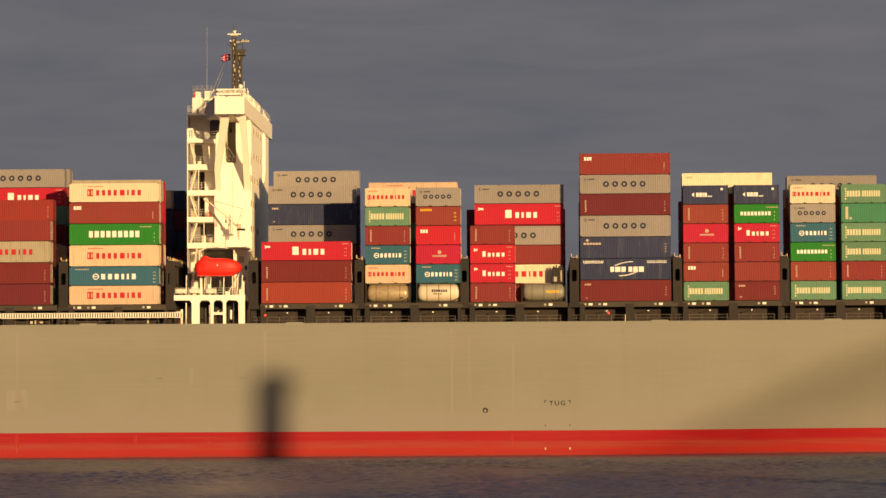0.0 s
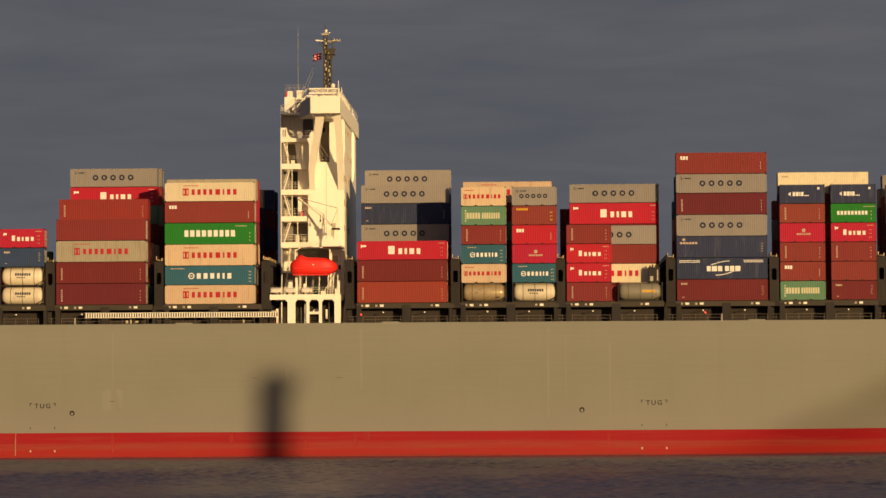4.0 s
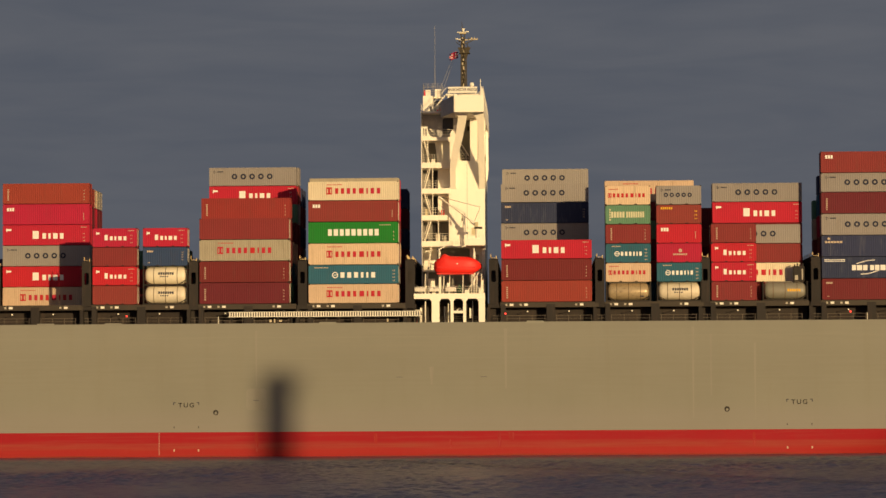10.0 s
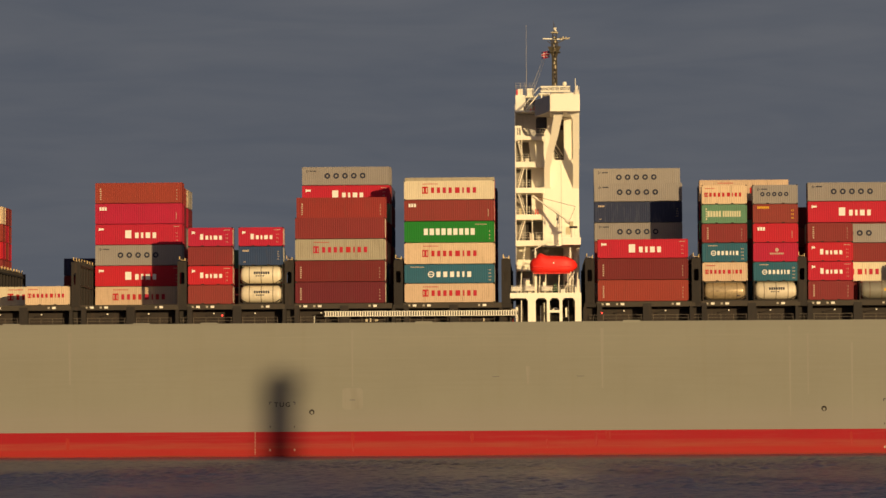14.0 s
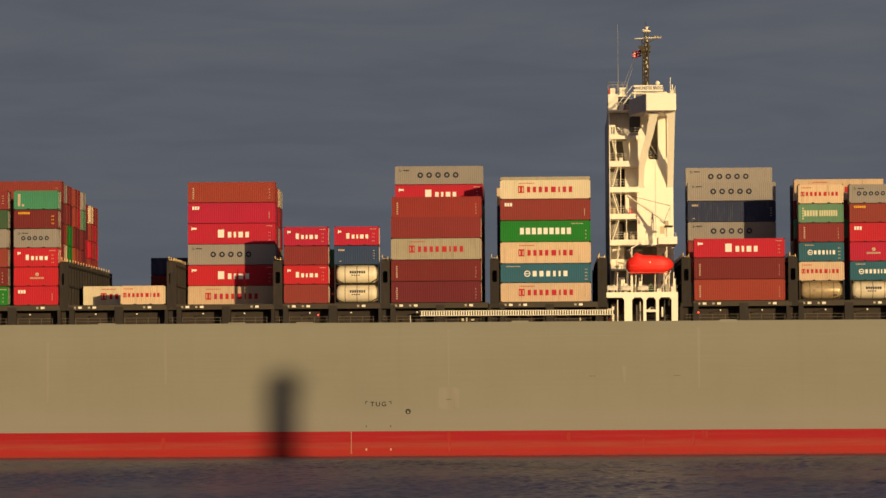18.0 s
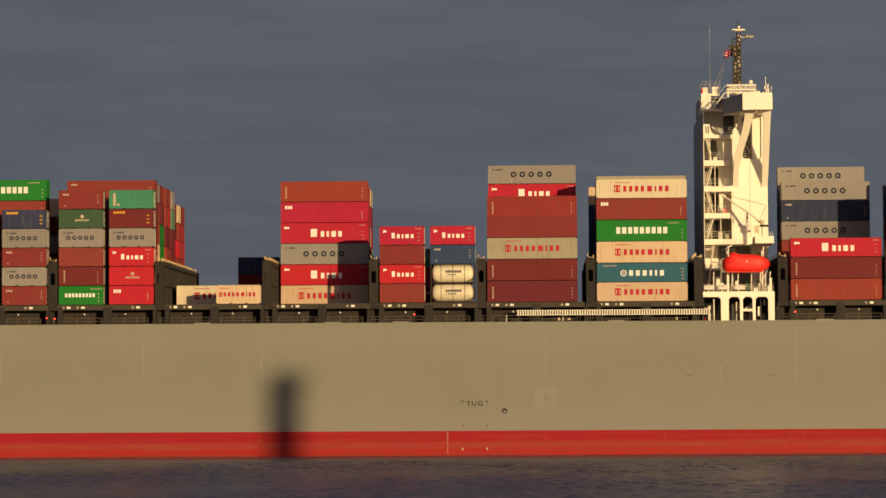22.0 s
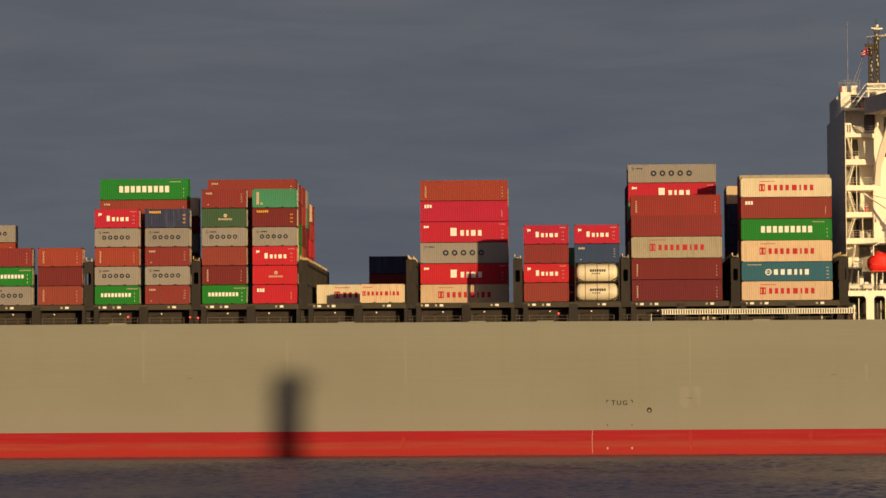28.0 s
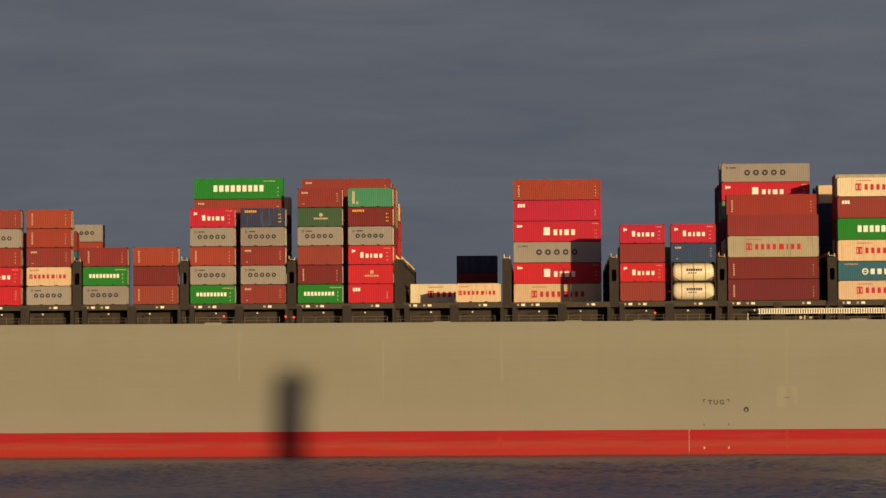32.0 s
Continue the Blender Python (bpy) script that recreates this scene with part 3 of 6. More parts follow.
def mark_meshes(style, length, height):
    """Owners' marks as plain shapes: (name, mesh, place) for each."""
    key = (style, length, height)
    if key in mark_made:
        return mark_made[key]
    big = length > 8
    out = []

    def word(x, z, count, w, gap, h):
        for k in range(count):
            out.append(("letter", bar_mesh(w, h, ink), (x, 0, z)))
            x += w + gap
        return x - gap

    def spaced(x0, x1, z, h, widths, gap=0.22):
        """Bars of uneven width from x0 to x1, given as parts of the box's length from its left end."""
        x0, x1 = -hl + x0 * length, -hl + x1 * length
        unit = (x1 - x0) / (sum(widths) + gap * (len(widths) - 1))
        x = x0
        for w in widths:
            out.append(("letter", bar_mesh(w * unit, h, ink), (x, 0, z)))
            x += (w + gap) * unit

    def shape(name, build):
        one = bmesh.new()
        build(one)
        out.append((name, mesh_of(one, name, INK[ink]), (0, 0, 0)))

    bm = bmesh.new()
    hl = length / 2
    mid = height * 0.5
    ink = "white"
    if style == "five":                       # five spaced dark rings and a small triangle mark
        ink = "dark"
        x, pitch, r = (-hl + 0.29 * length, 1.235, 0.4) if big else (-hl + 0.215 * length, 0.8, 0.295)
        for k in range(5):
            shape("letter", lambda one: ring(one, x, mid + 0.02, r * 0.46, r, 14))
            x += pitch
        ring(bm, -hl + 0.75, height - 0.62, 0.16, 0.24, 3)
        letters(bm, -hl + 1.15, height - 0.68, 5, 0.13, 0.04, 0.16)
    elif style == "kay":                      # one tall and four shorter white bars, a small flag mark
        if big:
            spaced(0.345, 0.415, mid - 0.52, 1.1, (1.0,))
            spaced(0.458, 0.70, mid - 0.52, 0.78, (0.62, 0.4, 0.8, 0.62), 0.42)
        else:
            spaced(0.27, 0.34, mid - 0.36, 0.74, (1.0,))
            spaced(0.39, 0.76, mid - 0.36, 0.54, (0.62, 0.4, 0.8, 0.62), 0.42)
        shape("flag_mark", lambda one: (
            box(one, -hl + 0.5, -hl + 0.6, -0.018, 0.004, height - 0.95, height - 0.5),
            box(one, -hl + 0.6, -hl + (1.2 if big else 0.95), -0.018, 0.004, height - 0.84, height - 0.58)))
        letters(bm, hl - 1.2, height - 0.42, 5, 0.12, 0.05, 0.1)
        for k in range(3):
            letters(bm, hl - 0.9, 0.55 + 0.5 * k, 2, 0.07, 0.12, 0.12)
    elif style == "ever":                     # a broad white word
        h = 0.88 if big else 0.52
        spaced(*((0.218, 0.782) if big else (0.14, 0.81)), mid - h / 2 + 0.02, h, (0.75, 0.85, 0.75, 0.8, 0.8, 0.8, 0.75, 0.75, 0.8), 0.34)
        s = 1.0 if big else 0.66
        letters(bm, hl - 2.6 * s, height - 0.5, 8, 0.14, 0.06, 0.12)
        for k in range(3):
            letters(bm, hl - 0.7, 0.4 + 0.5 * k, 1, 0.1, 0.1, 0.2)
    elif style == "yang":                     # a square emblem and two red words
        ink = "red"
        s = 1.0 if big else 0.62
        x = -hl + (0.20 if big else 0.057) * length
        shape("emblem", lambda one: (
            box(one, x, x + 0.8 * s, -0.018, 0.004, mid + 0.28 * s, mid + 0.48 * s),
            box(one, x, x + 0.8 * s, -0.018, 0.004, mid - 0.48 * s, mid - 0.3 * s),
            box(one, x + 0.26 * s, x + 0.54 * s, -0.018, 0.004, mid - 0.3 * s, mid + 0.28 * s),
            box(one, x, x + 0.1 * s, -0.018, 0.004, mid - 0.3 * s, mid + 0.28 * s),
            box(one, x + 0.7 * s, x + 0.8 * s, -0.018, 0.004, mid - 0.3 * s, mid + 0.28 * s)))
        z, h = (mid - 0.4, 0.76) if big else (mid - 0.27, 0.54)
        spaced(*((0.30, 0.53) if big else (0.168, 0.505)), z, h, (0.6, 0.62, 0.62, 0.62), 0.52)
        spaced(*((0.565, 0.80) if big else (0.56, 0.875)), z, h, (0.85, 0.28, 0.62, 0.62), 0.5)
        letters(bm, x + 0.1, height - 0.52, 11 if big else 7, 0.12, 0.07, 0.12)
    elif style == "han":                      # a ring with a bar across it and six white bars
        r, cx = (0.43, 0.295) if big else (0.36, 0.25)
        cx = -hl + cx * length
        shape("emblem", lambda one: (ring(one, cx, mid - 0.08, r * 0.68, r), box(one, cx - r * 0.6, cx + r * 0.6, -0.017, 0.003, mid - 0.13, mid - 0.03)))
        h = 0.74 if big else 0.56
        spaced(*((0.355, 0.74) if big else (0.335, 0.80)), mid - 0.08 - h / 2, h, (0.68, 0.68, 0.68, 0.45, 0.36, 0.68), 0.48)
        letters(bm, -hl + 0.8, height - 0.45, 9 if big else 6, 0.15, 0.06, 0.13)
        for k in range(4):
            letters(bm, hl - 0.8, 0.35 + 0.45 * k, 2, 0.1, 0.1, 0.16)
    elif style == "china":                    # two tall narrow pale words
        ink = "cream"
        x = -hl + 1.05
        e = word(x - 0.3, mid - 0.4, 5, 0.29, 0.09, 0.8)
        word(e + 0.24, mid - 0.4, 8, 0.23, 0.08, 0.8)
        for k in range(5):
            letters(bm, -hl + 0.5, 0.5 + 0.34 * k, 1, 0.2, 0.1, 0.2)
    elif style == "arc":                      # two bold words with a thin arc over and under them
        spaced(0.33, 0.50, mid - 0.38, 0.7, (0.9, 1.2, 1.0))
        spaced(0.53, 0.70, mid - 0.38, 0.7, (0.9, 1.0, 1.2))
        for k in range(9):
            a = k / 8
            box(bm, -1.5 + 2.2 * a, -1.2 + 2.2 * a, -0.018, 0.004, mid + 0.48 + 0.45 * math.sin(a * 1.6), mid + 0.58 + 0.45 * math.sin(a * 1.6))
            box(bm, -0.9 + 2.2 * a, -0.6 + 2.2 * a, -0.018, 0.004, mid - 0.95 + 0.5 * a * a, mid - 0.84 + 0.5 * a * a)
        for z in (height - 0.45, height - 0.65):
            letters(bm, -hl + 0.35, z, 14, 0.15, 0.05, 0.12)
            letters(bm, hl - 3.2, z, 14, 0.14, 0.05, 0.12)
    elif style == "unit":                     # a blunt bracket and one broad white word
        for k in range(3):
            letters(bm, -hl + 1.2 + 0.1 * k, mid - 0.1 - 0.08 * k, 1, 0.1, 0, 0.2 + 0.16 * k)
        spaced(0.29, 0.53, mid - 0.28, 0.56, (1.0, 1.0, 0.45, 0.9))
        letters(bm, -hl + 3.35, mid - 0.3, 3, 0.14, 0.06, 0.16)
        letters(bm, hl - 1.0, height - 0.7, 1, 0.3, 0, 0.3)
    elif style == "crest":                    # a small round crest over a small word
        ring(bm, 0.15, mid + 0.3, 0.05, 0.25, 10)
        letters(bm, -0.8, mid - 0.32, 8, 0.17, 0.07, 0.24)
    elif style == "corner":                   # a short bold word up in the corner
        word(-hl + 0.6, height - 0.98, 3, 0.28, 0.08, 0.46)
        letters(bm, hl - 0.85, 0.6, 1, 0.06, 0.1, 1.0)
    elif style == "gold":
        ink = "yellow"
        letters(bm, -hl + 0.6, height - 0.62, 6, 0.2, 0.07, 0.3)
        for k in range(3):
            letters(bm, hl - 0.9, 0.6 + 0.5 * k, 2, 0.1, 0.1, 0.2)
    elif style == "tall":                     # an upright column of small white characters
        for k in range(6):
            letters(bm, -hl + 0.66, 0.5 + 0.28 * k, 1, 0.2, 0, 0.16)
        for k in range(4):
            letters(bm, hl - 0.8, 0.5 + 0.42 * k, 1, 0.1, 0.1, 0.14)
    elif style == "small":
        letters(bm, -hl + 0.55, height - 0.72, 4, 0.17, 0.05, 0.24)
        letters(bm, -hl + 0.7, 0.42, 2, 0.1, 0.05, 0.12)
        for k in range(4):
            letters(bm, hl - 0.8, 0.8 + 0.34 * k, 2, 0.08, 0.07, 0.1)
    elif style == "wide":                     # an emblem at the corner and a word under it
        ring(bm, -hl + 0.95, height - 0.45, 0.0, 0.22, 4)
        letters(bm, -hl + 0.45, height - 1.05, 6, 0.32, 0.08, 0.26)
        for k in range(4):
            letters(bm, hl - 0.8, 0.8 + 0.34 * k, 2, 0.08, 0.07, 0.1)
    elif style == "stripe":
        letters(bm, -hl + 0.55, 0.45, 1, 0.36, 0, height - 0.9)
        letters(bm, -hl + 1.1, 0.42, 1, 0.3, 0, 0.3)
    if bm.verts:
        out.append(("small_code", mesh_of(bm, "small_code", INK["code"] if ink == "white" and style not in ("arc", "unit") else INK[ink]), (0, 0, 0)))
    else:
        bm.free()
    mark_made[key] = out
    return out


WORDS = {"brown": "oxide-brown", "maroon": "dark maroon", "orange": "faded rust-orange", "red": "bright red", "cream": "pale tan-grey", "ivory": "ivory", "grey": "mid-grey", "dirty": "grimy pale grey",
         "green": "leaf-green", "sage": "sage-green", "mint": "mint-green", "dark_green": "dark green", "teal": "teal-blue", "navy": "navy-blue", "blue": "slate-blue"}
MARKS = {"five": "dark spaced lettering", "kay": "white lettering", "ever": "a broad white word", "yang": "a red emblem and words", "han": "a white ring and word", "china": "pale narrow lettering",
         "arc": "a white word between arcs", "unit": "a white word", "crest": "a small white crest", "corner": "a short white corner mark", "gold": "a small yellow mark", "tall": "an upright white code",
         "small": "small white codes", "wide": "a white emblem", "stripe": "a white upright panel", "": "plain sides"}


def container(x, y, z, length, height, colour, style="", near=True):
    """One shipping container with its left lower front corner at x, y, z aboard."""
    body, door = container_mesh(length, height, colour)
    hl = length / 2
    c = new("shipping_container", body)
    size = "forty-five-foot" if length > 13 else "forty-foot" if length > 8 else "twenty-foot"
    tagged(c, f"{WORDS[colour]} corrugated {size} container with {MARKS[style]}", "shipping container", "containers stacked on deck")
    for s in (0, 1):
        d = part("door", door, None, c, at=(hl - 0.12, 0.13 + 1.09 * s, 0.17))
        if near:
            part("lock_rod", rod_mesh(height), None, d, at=(0, 0.3, 0))
            part("lock_rod", rod_mesh(height), None, d, at=(0, 0.8, 0))
    if near:
        for cx in (-hl + 0.09, hl - 0.09):
            for cz in (0.0, height - 0.118):
                part("corner_casting", casting_mesh, None, c, at=(cx, 0, cz))
        if length < 8:
            for cx in (-1.05, 1.05):
                part("fork_pocket", pocket_mesh, None, c, at=(cx, 0, 0))
    for name, me, at in mark_meshes(style, length, height):
        p = part(name, me, None, c, at=at)
        if name == "small_code":
            p["kind"] = "stuff"
    return aboard(c, x + hl, y, z)


def tank(x, y, z, mat, label):
    """A tank container: a ribbed cylinder in an open steel frame."""
    L, h = 6.058, LOW
    hl = L / 2
    t = tagged(new("tank_container"), label, "tank container", "containers stacked on deck")
    bm = bmesh.new()
    prof = [(-2.86, 0.0), (-2.84, 0.55), (-2.72, 0.92), (-2.5, 1.1), (-2.2, 1.16), (2.2, 1.16), (2.5, 1.1), (2.72, 0.92), (2.84, 0.55), (2.86, 0.0)]
    n = 28
    rows = [[bm.verts.new((px, 1.22 + r * math.cos(2 * math.pi * k / n), 1.32 + r * math.sin(2 * math.pi * k / n))) for k in range(n)] for px, r in prof[1:-1]]
    for a, b in zip(rows, rows[1:]):
        for k in range(n):
            j = (k + 1) % n
            bm.faces.new((a[k], a[j], b[j], b[k]))
    bm.faces.new(rows[0])
    bm.faces.new(rows[-1][::-1])
    part("vessel", bm, mat, t, smooth=True)
    for px in (-1.6, 0.0, 1.6):
        bm = bmesh.new()
        rr = [[bm.verts.new((px + dx, 1.22 + r * math.cos(2 * math.pi * k / n), 1.32 + r * math.sin(2 * math.pi * k / n))) for k in range(n)] for dx, r in ((-0.045, 1.15), (-0.045, 1.18), (0.045, 1.18), (0.045, 1.15))]
        for a, b in zip(rr, rr[1:]):
            for k in range(n):
                j = (k + 1) % n
                bm.faces.new((a[k], a[j], b[j], b[k]))
        part("band", bm, tank_band, t)
    for px in (-hl, hl - 0.15):
        for py in (0.0, 2.29):
            bm = bmesh.new()
            box(bm, px, px + 0.15, py, py + 0.15, 0.0, h)
            part("post", bm, lash_dark, t)
        for pz in (0.0, h - 0.15):
            bm = bmesh.new()
            box(bm, px, px + 0.15, 0.15, 2.29, pz, pz + 0.15)
            part("end_rail", bm, lash_dark, t)
    for py in (0.0, 2.34):
        bm = bmesh.new()
        box(bm, -hl + 0.15, hl - 0.15, py, py + 0.1, 0.0, 0.14)
        part("rail", bm, lash_dark, t)
    for s in (-1, 1):
        bm = bmesh.new()
        bar(bm, (s * (hl - 0.1), 0.06, 0.75), (s * (hl - 1.2), 0.06, 0.1), 0.06)
        part("brace", bm, lash_dark, t)
    bm = bmesh.new()
    box(bm, -hl + 0.4, hl - 0.4, 0.95, 1.5, 2.5, 2.55)
    part("top_walkway", bm, rail_grey, t)
    bm = bmesh.new()
    if mat is tank_dirty:
        letters(bm, 1.6, 0.6, 3, 0.12, 0.05, 0.16)
    elif mat is tank_grey:
        letters(bm, 0.3, 1.2, 6, 0.24, 0.06, 0.34)
    else:
        letters(bm, -0.95, 1.42, 7, 0.22, 0.09, 0.34)
        letters(bm, -0.7, 1.1, 4, 0.2, 0.1, 0.16)
    me = part("small_code", bm, INK["yellow"] if mat is tank_grey else INK["dark"], t, at=(0, 0.07, 0))
    me["kind"] = "stuff"
    return aboard(t, x + hl, y, z)


TWENTY, FORTY, LONG = 6.058, 12.192, 13.716
STEP = 6.86                          # from the start of one twenty-foot stack to the next in its bay


def stack(x, y, length, items, z=HATCH, near=True):
    """A stack from the bottom up; each item is (colour, style) or (colour, style, height)."""
    for it in items:
        h = it[2] if len(it) > 2 else LOW
        if it[0].startswith("tank"):
            tank(x, y, z, {"tank": tank_cream, "tank_d": tank_dirty, "tank_g": tank_grey}[it[0]],
                 {"tank": "cream ribbed tank container in a dark steel frame", "tank_d": "grimy tarnished tank container in a dark steel frame", "tank_g": "grey tank container with an orange label"}[it[0]])
        else:
            container(x, y, z, length, h, it[0], it[1], near)
        z += h + 0.012
    return z


H = HIGH
ROW = 2.5
b = dict(zip(("n2", "n1", "eg", "rd", "w", "k1", "k20", "lb", "ym", "co", "tk", "mx", "tall", "un", "cs", "fw"), BAYS))
# outermost row, bay by bay from aft to forward
stack(b["n2"], 0, TWENTY, [("red", "small"), ("red", "kay"), ("orange", "tall"), ("grey", "five"), ("brown", "tall")])
stack(b["n2"] + STEP, 0, TWENTY, [("grey", "five"), ("cream", "yang"), ("brown", "small"), ("orange", "tall"), ("orange", "tall")])
stack(b["n1"], 0, TWENTY, [("grey", "five"), ("green", "ever"), ("brown", "tall")])
stack(b["n1"] + STEP, 0, TWENTY, [("brown", "tall"), ("maroon", ""), ("orange", "tall")])
stack(b["eg"], 0, TWENTY, [("green", "ever"), ("grey", "five"), ("orange", "tall"), ("grey", "five"), ("red", "kay")])
stack(b["eg"] + STEP, 0, TWENTY, [("brown", "small"), ("grey", "five"), ("brown", "small"), ("grey", "five"), ("navy", "gold")])
stack(b["rd"], 0, TWENTY, [("green", "ever"), ("maroon", "tall"), ("brown", ""), ("grey", "five"), ("dark_green", "crest"), ("brown", "small")])
stack(b["rd"] + STEP, 0, TWENTY, [("red", "corner"), ("red", "crest"), ("red", "kay"), ("grey", "five"), ("maroon", "gold"), ("mint", "stripe")])
stack(b["w"] + STEP, 0, TWENTY, [("cream", "yang")])
stack(b["k20"], 0, TWENTY, [("brown", ""), ("red", "kay"), ("brown", ""), ("red", "kay")])
stack(b["k20"] + STEP, 0, TWENTY, [("tank", ""), ("tank", ""), ("blue", "small"), ("red", "kay")])
stack(b["lb"], 0, FORTY, [("maroon", "tall", H), ("maroon", "tall", H), ("dirty", "yang", H), ("brown", "", H)])
stack(b["ym"], 0, FORTY, [("cream", "yang"), ("teal", "han"), ("cream", "yang", H), ("green", "ever", H), ("brown", "corner", H), ("ivory", "yang")])
stack(b["co"], 0, FORTY, [("orange", "tall", H), ("maroon", "tall", H), ("red", "kay")])
stack(b["tk"], 0, TWENTY, [("tank_d", ""), ("cream", "yang"), ("teal", "han"), ("brown", "tall"), ("sage", "china"), ("cream", "yang")])
stack(b["tk"] + STEP, 0, TWENTY, [("tank", ""), ("teal", "han"), ("red", "crest"), ("red", "corner"), ("brown", "gold"), ("grey", "five")])
stack(b["mx"], 0, TWENTY, [("brown", "tall"), ("red", "kay"), ("red", "kay"), ("brown", "tall")])
stack(b["mx"] + STEP, 0, TWENTY, [("tank_g", "")])
stack(b["tall"], 0, FORTY, [("maroon", "small", H), ("navy", "arc", H), ("navy", "wide", H), ("grey", "five", H), ("maroon", "tall", H), ("grey", "five"), ("brown", "corner", H)])
stack(b["un"], 0, TWENTY, [("sage", "china"), ("brown", "corner"), ("brown", "tall"), ("red", "crest"), ("brown", "tall"), ("navy", "unit")])
stack(b["un"] + STEP, 0, TWENTY, [("maroon", "small"), ("brown", ""), ("brown", "tall"), ("red", "kay"), ("green", "ever"), ("navy", "unit")])
stack(b["cs"], 0, TWENTY, [("sage", "china"), ("brown", "tall"), ("green", "ever"), ("teal", "han"), ("grey", "five"), ("ivory", "yang")])
stack(b["cs"] + STEP, 0, TWENTY, [("sage", "china"), ("brown", "tall"), ("sage", "china"), ("sage", "china"), ("mint", "stripe"), ("sage", "china")])

# inner rows that show over and between the outer ones; what stays hidden under them is plain
PLAIN = ("brown", "maroon", "orange", "grey", "red", "cream", "teal", "brown", "sage", "maroon")
rng = random.Random(7)


def inner(bay, row, tiers, top=(), length=FORTY, base=0.0):
    """An inner stack: plain boxes up to the named ones on top."""
    items = [(rng.choice(PLAIN), "", h) for h in tiers] + list(top)
    stack(b[bay] + base, row * ROW, length, items, near=False)


inner("n2", 4, (LOW,) * 4)
inner("n2", 15, (LOW, LOW, LOW), [("orange", "tall", LOW), ("grey", "five", LOW)], TWENTY, STEP - 1.07)
inner("n2", 8, (H, H, H), (), FORTY)
inner("eg", 2, (H,) * 4, [("brown", "small", H), ("green", "ever", H)])
inner("eg", 7, (LOW,) * 5, [("cream", "")])
inner("rd", 3, (H,) * 5, [("brown", "small", H)])
RD_ROWS = ((4, H, ("red", "brown", "cream", "orange", "brown", "grey")), (5, H, ("maroon", "orange", "green", "green", "brown", "brown")), (6, H, ("brown", "cream", "green", "green", "maroon", "orange")),
           (8, H, ("orange", "brown", "orange", "maroon", "orange", "brown")), (9, H, ("red", "brown", "brown", "maroon", "red", "orange")), (11, H, ("brown", "grey", "maroon", "maroon", "sage", "grey")),
           (12, LOW, ("brown", "brown", "orange", "red", "maroon", "brown")), (14, LOW, ("red", "orange", "brown", "red", "orange", "cream")), (15, LOW, ("brown", "orange", "orange", "orange", "red", "brown")), (16, LOW, ("red", "brown", "orange", "red", "orange", "brown")))
for r, tier, colours in RD_ROWS:
    inner("rd", r, (), [(c, "", tier) for c in colours[:-1]] + [(colours[-1], "", LOW)])
inner("w", 4, (), [("ivory", "yang", H)], FORTY, 0.3)
# dark colours stand for the shade this far stack lies in
inner("w", 16, (), [("maroon", "", H), ("maroon", "", LOW), ("navy", "", LOW)], TWENTY, 5.9)
inner("k1", 5, (), [("cream", "yang", H), ("red", "kay", H), ("grey", "five", H), ("red", "kay", H), ("red", "corner", H), ("orange", "tall", H)])
for r, second, top in ((6, "maroon", "orange"), (7, "red", "cream"), (8, "maroon", "dirty"), (9, "maroon", "grey")):
    inner("k1", r, (LOW, H, H, H), [(second, "", H), (top, "", LOW)])
inner("k20", 4, (LOW, LOW), [("sage", "")])
inner("lb", 1, (H, H, H, H), [("orange", "tall", H)])
inner("lb", 5, (H, H, H, H, LOW), [("red", "kay", LOW), ("grey", "five", LOW)])
inner("lb", 7, (H, H, H, H, H, LOW), [("grey", "", LOW)])
inner("lb", 3, (H, H, H), [("maroon", "", LOW)])
for r in (9, 11):
    inner("lb", r, (H, H, H), [("navy", "", H), ("maroon", "", H), ("navy", "", LOW)])
inner("ym", 1, (LOW, H, H, H, H), [("dirty", "", H)])
inner("ym", 2, (LOW, H, H, H, H), [("red", "", H)])
inner("ym", 8, (), [("maroon", "", LOW)] + [("navy", "", H)] * 4 + [("cream", "", LOW)], FORTY, -0.7)
# navy and maroon put the tower's shade into these inner stacks' colour
for r in (12, 14):
    inner("ym", r, (H, H, H), [("navy", "", H), ("maroon", "", H), ("navy", "", H)])
inner("co", 5, (H, H, H), [("grey", "five", LOW), ("navy", "small", H), ("grey", "five", LOW)], FORTY, -0.15)
inner("co", 8, (), [("brown", "", H), ("maroon", "", H), ("brown", "", H), ("navy", "", H), ("navy", "", LOW), ("navy", "", LOW), ("grey", "five", LOW)], FORTY, -0.05)
inner("tk", 3, (H, H, H, LOW, LOW), [("cream", "yang", H)], FORTY, 0.1)
inner("tk", 6, (H, H, H, LOW), [("navy", "", LOW), ("navy", "", LOW)], FORTY, 0.3)
inner("mx", 1, (LOW,), [("ivory", "yang"), ("brown", ""), ("grey", "five", LOW)])
inner("mx", 2, (LOW, LOW, LOW, H), [("red", "kay", H), ("grey", "five", LOW)], FORTY, 0.5)
inner("mx", 5, (LOW, LOW, LOW, LOW), [("maroon", "", H)], LONG, -0.76)
inner("tall", 2, (H, H, H, H, H), [("navy", "", LOW)])
inner("tall", 5, (H, H, H, H), [("sage", "", LOW)])
inner("un", 1, (H, H, H, H, H), [("ivory", "small", H)])
inner("un", 5, (H, H, H, H), [("brown", "", LOW)])
inner("cs", 2, (H, H, H, H, LOW), [("grey", "five", H)])
inner("cs", 4, (LOW,) * 5, [("cream", "", LOW)])


# ---- bridge tower ----
def group(name, label, at=(0, 0, 0)):
    g = new(name)
    g.parent, g.location = ship, at
    g["label"] = label
    return g


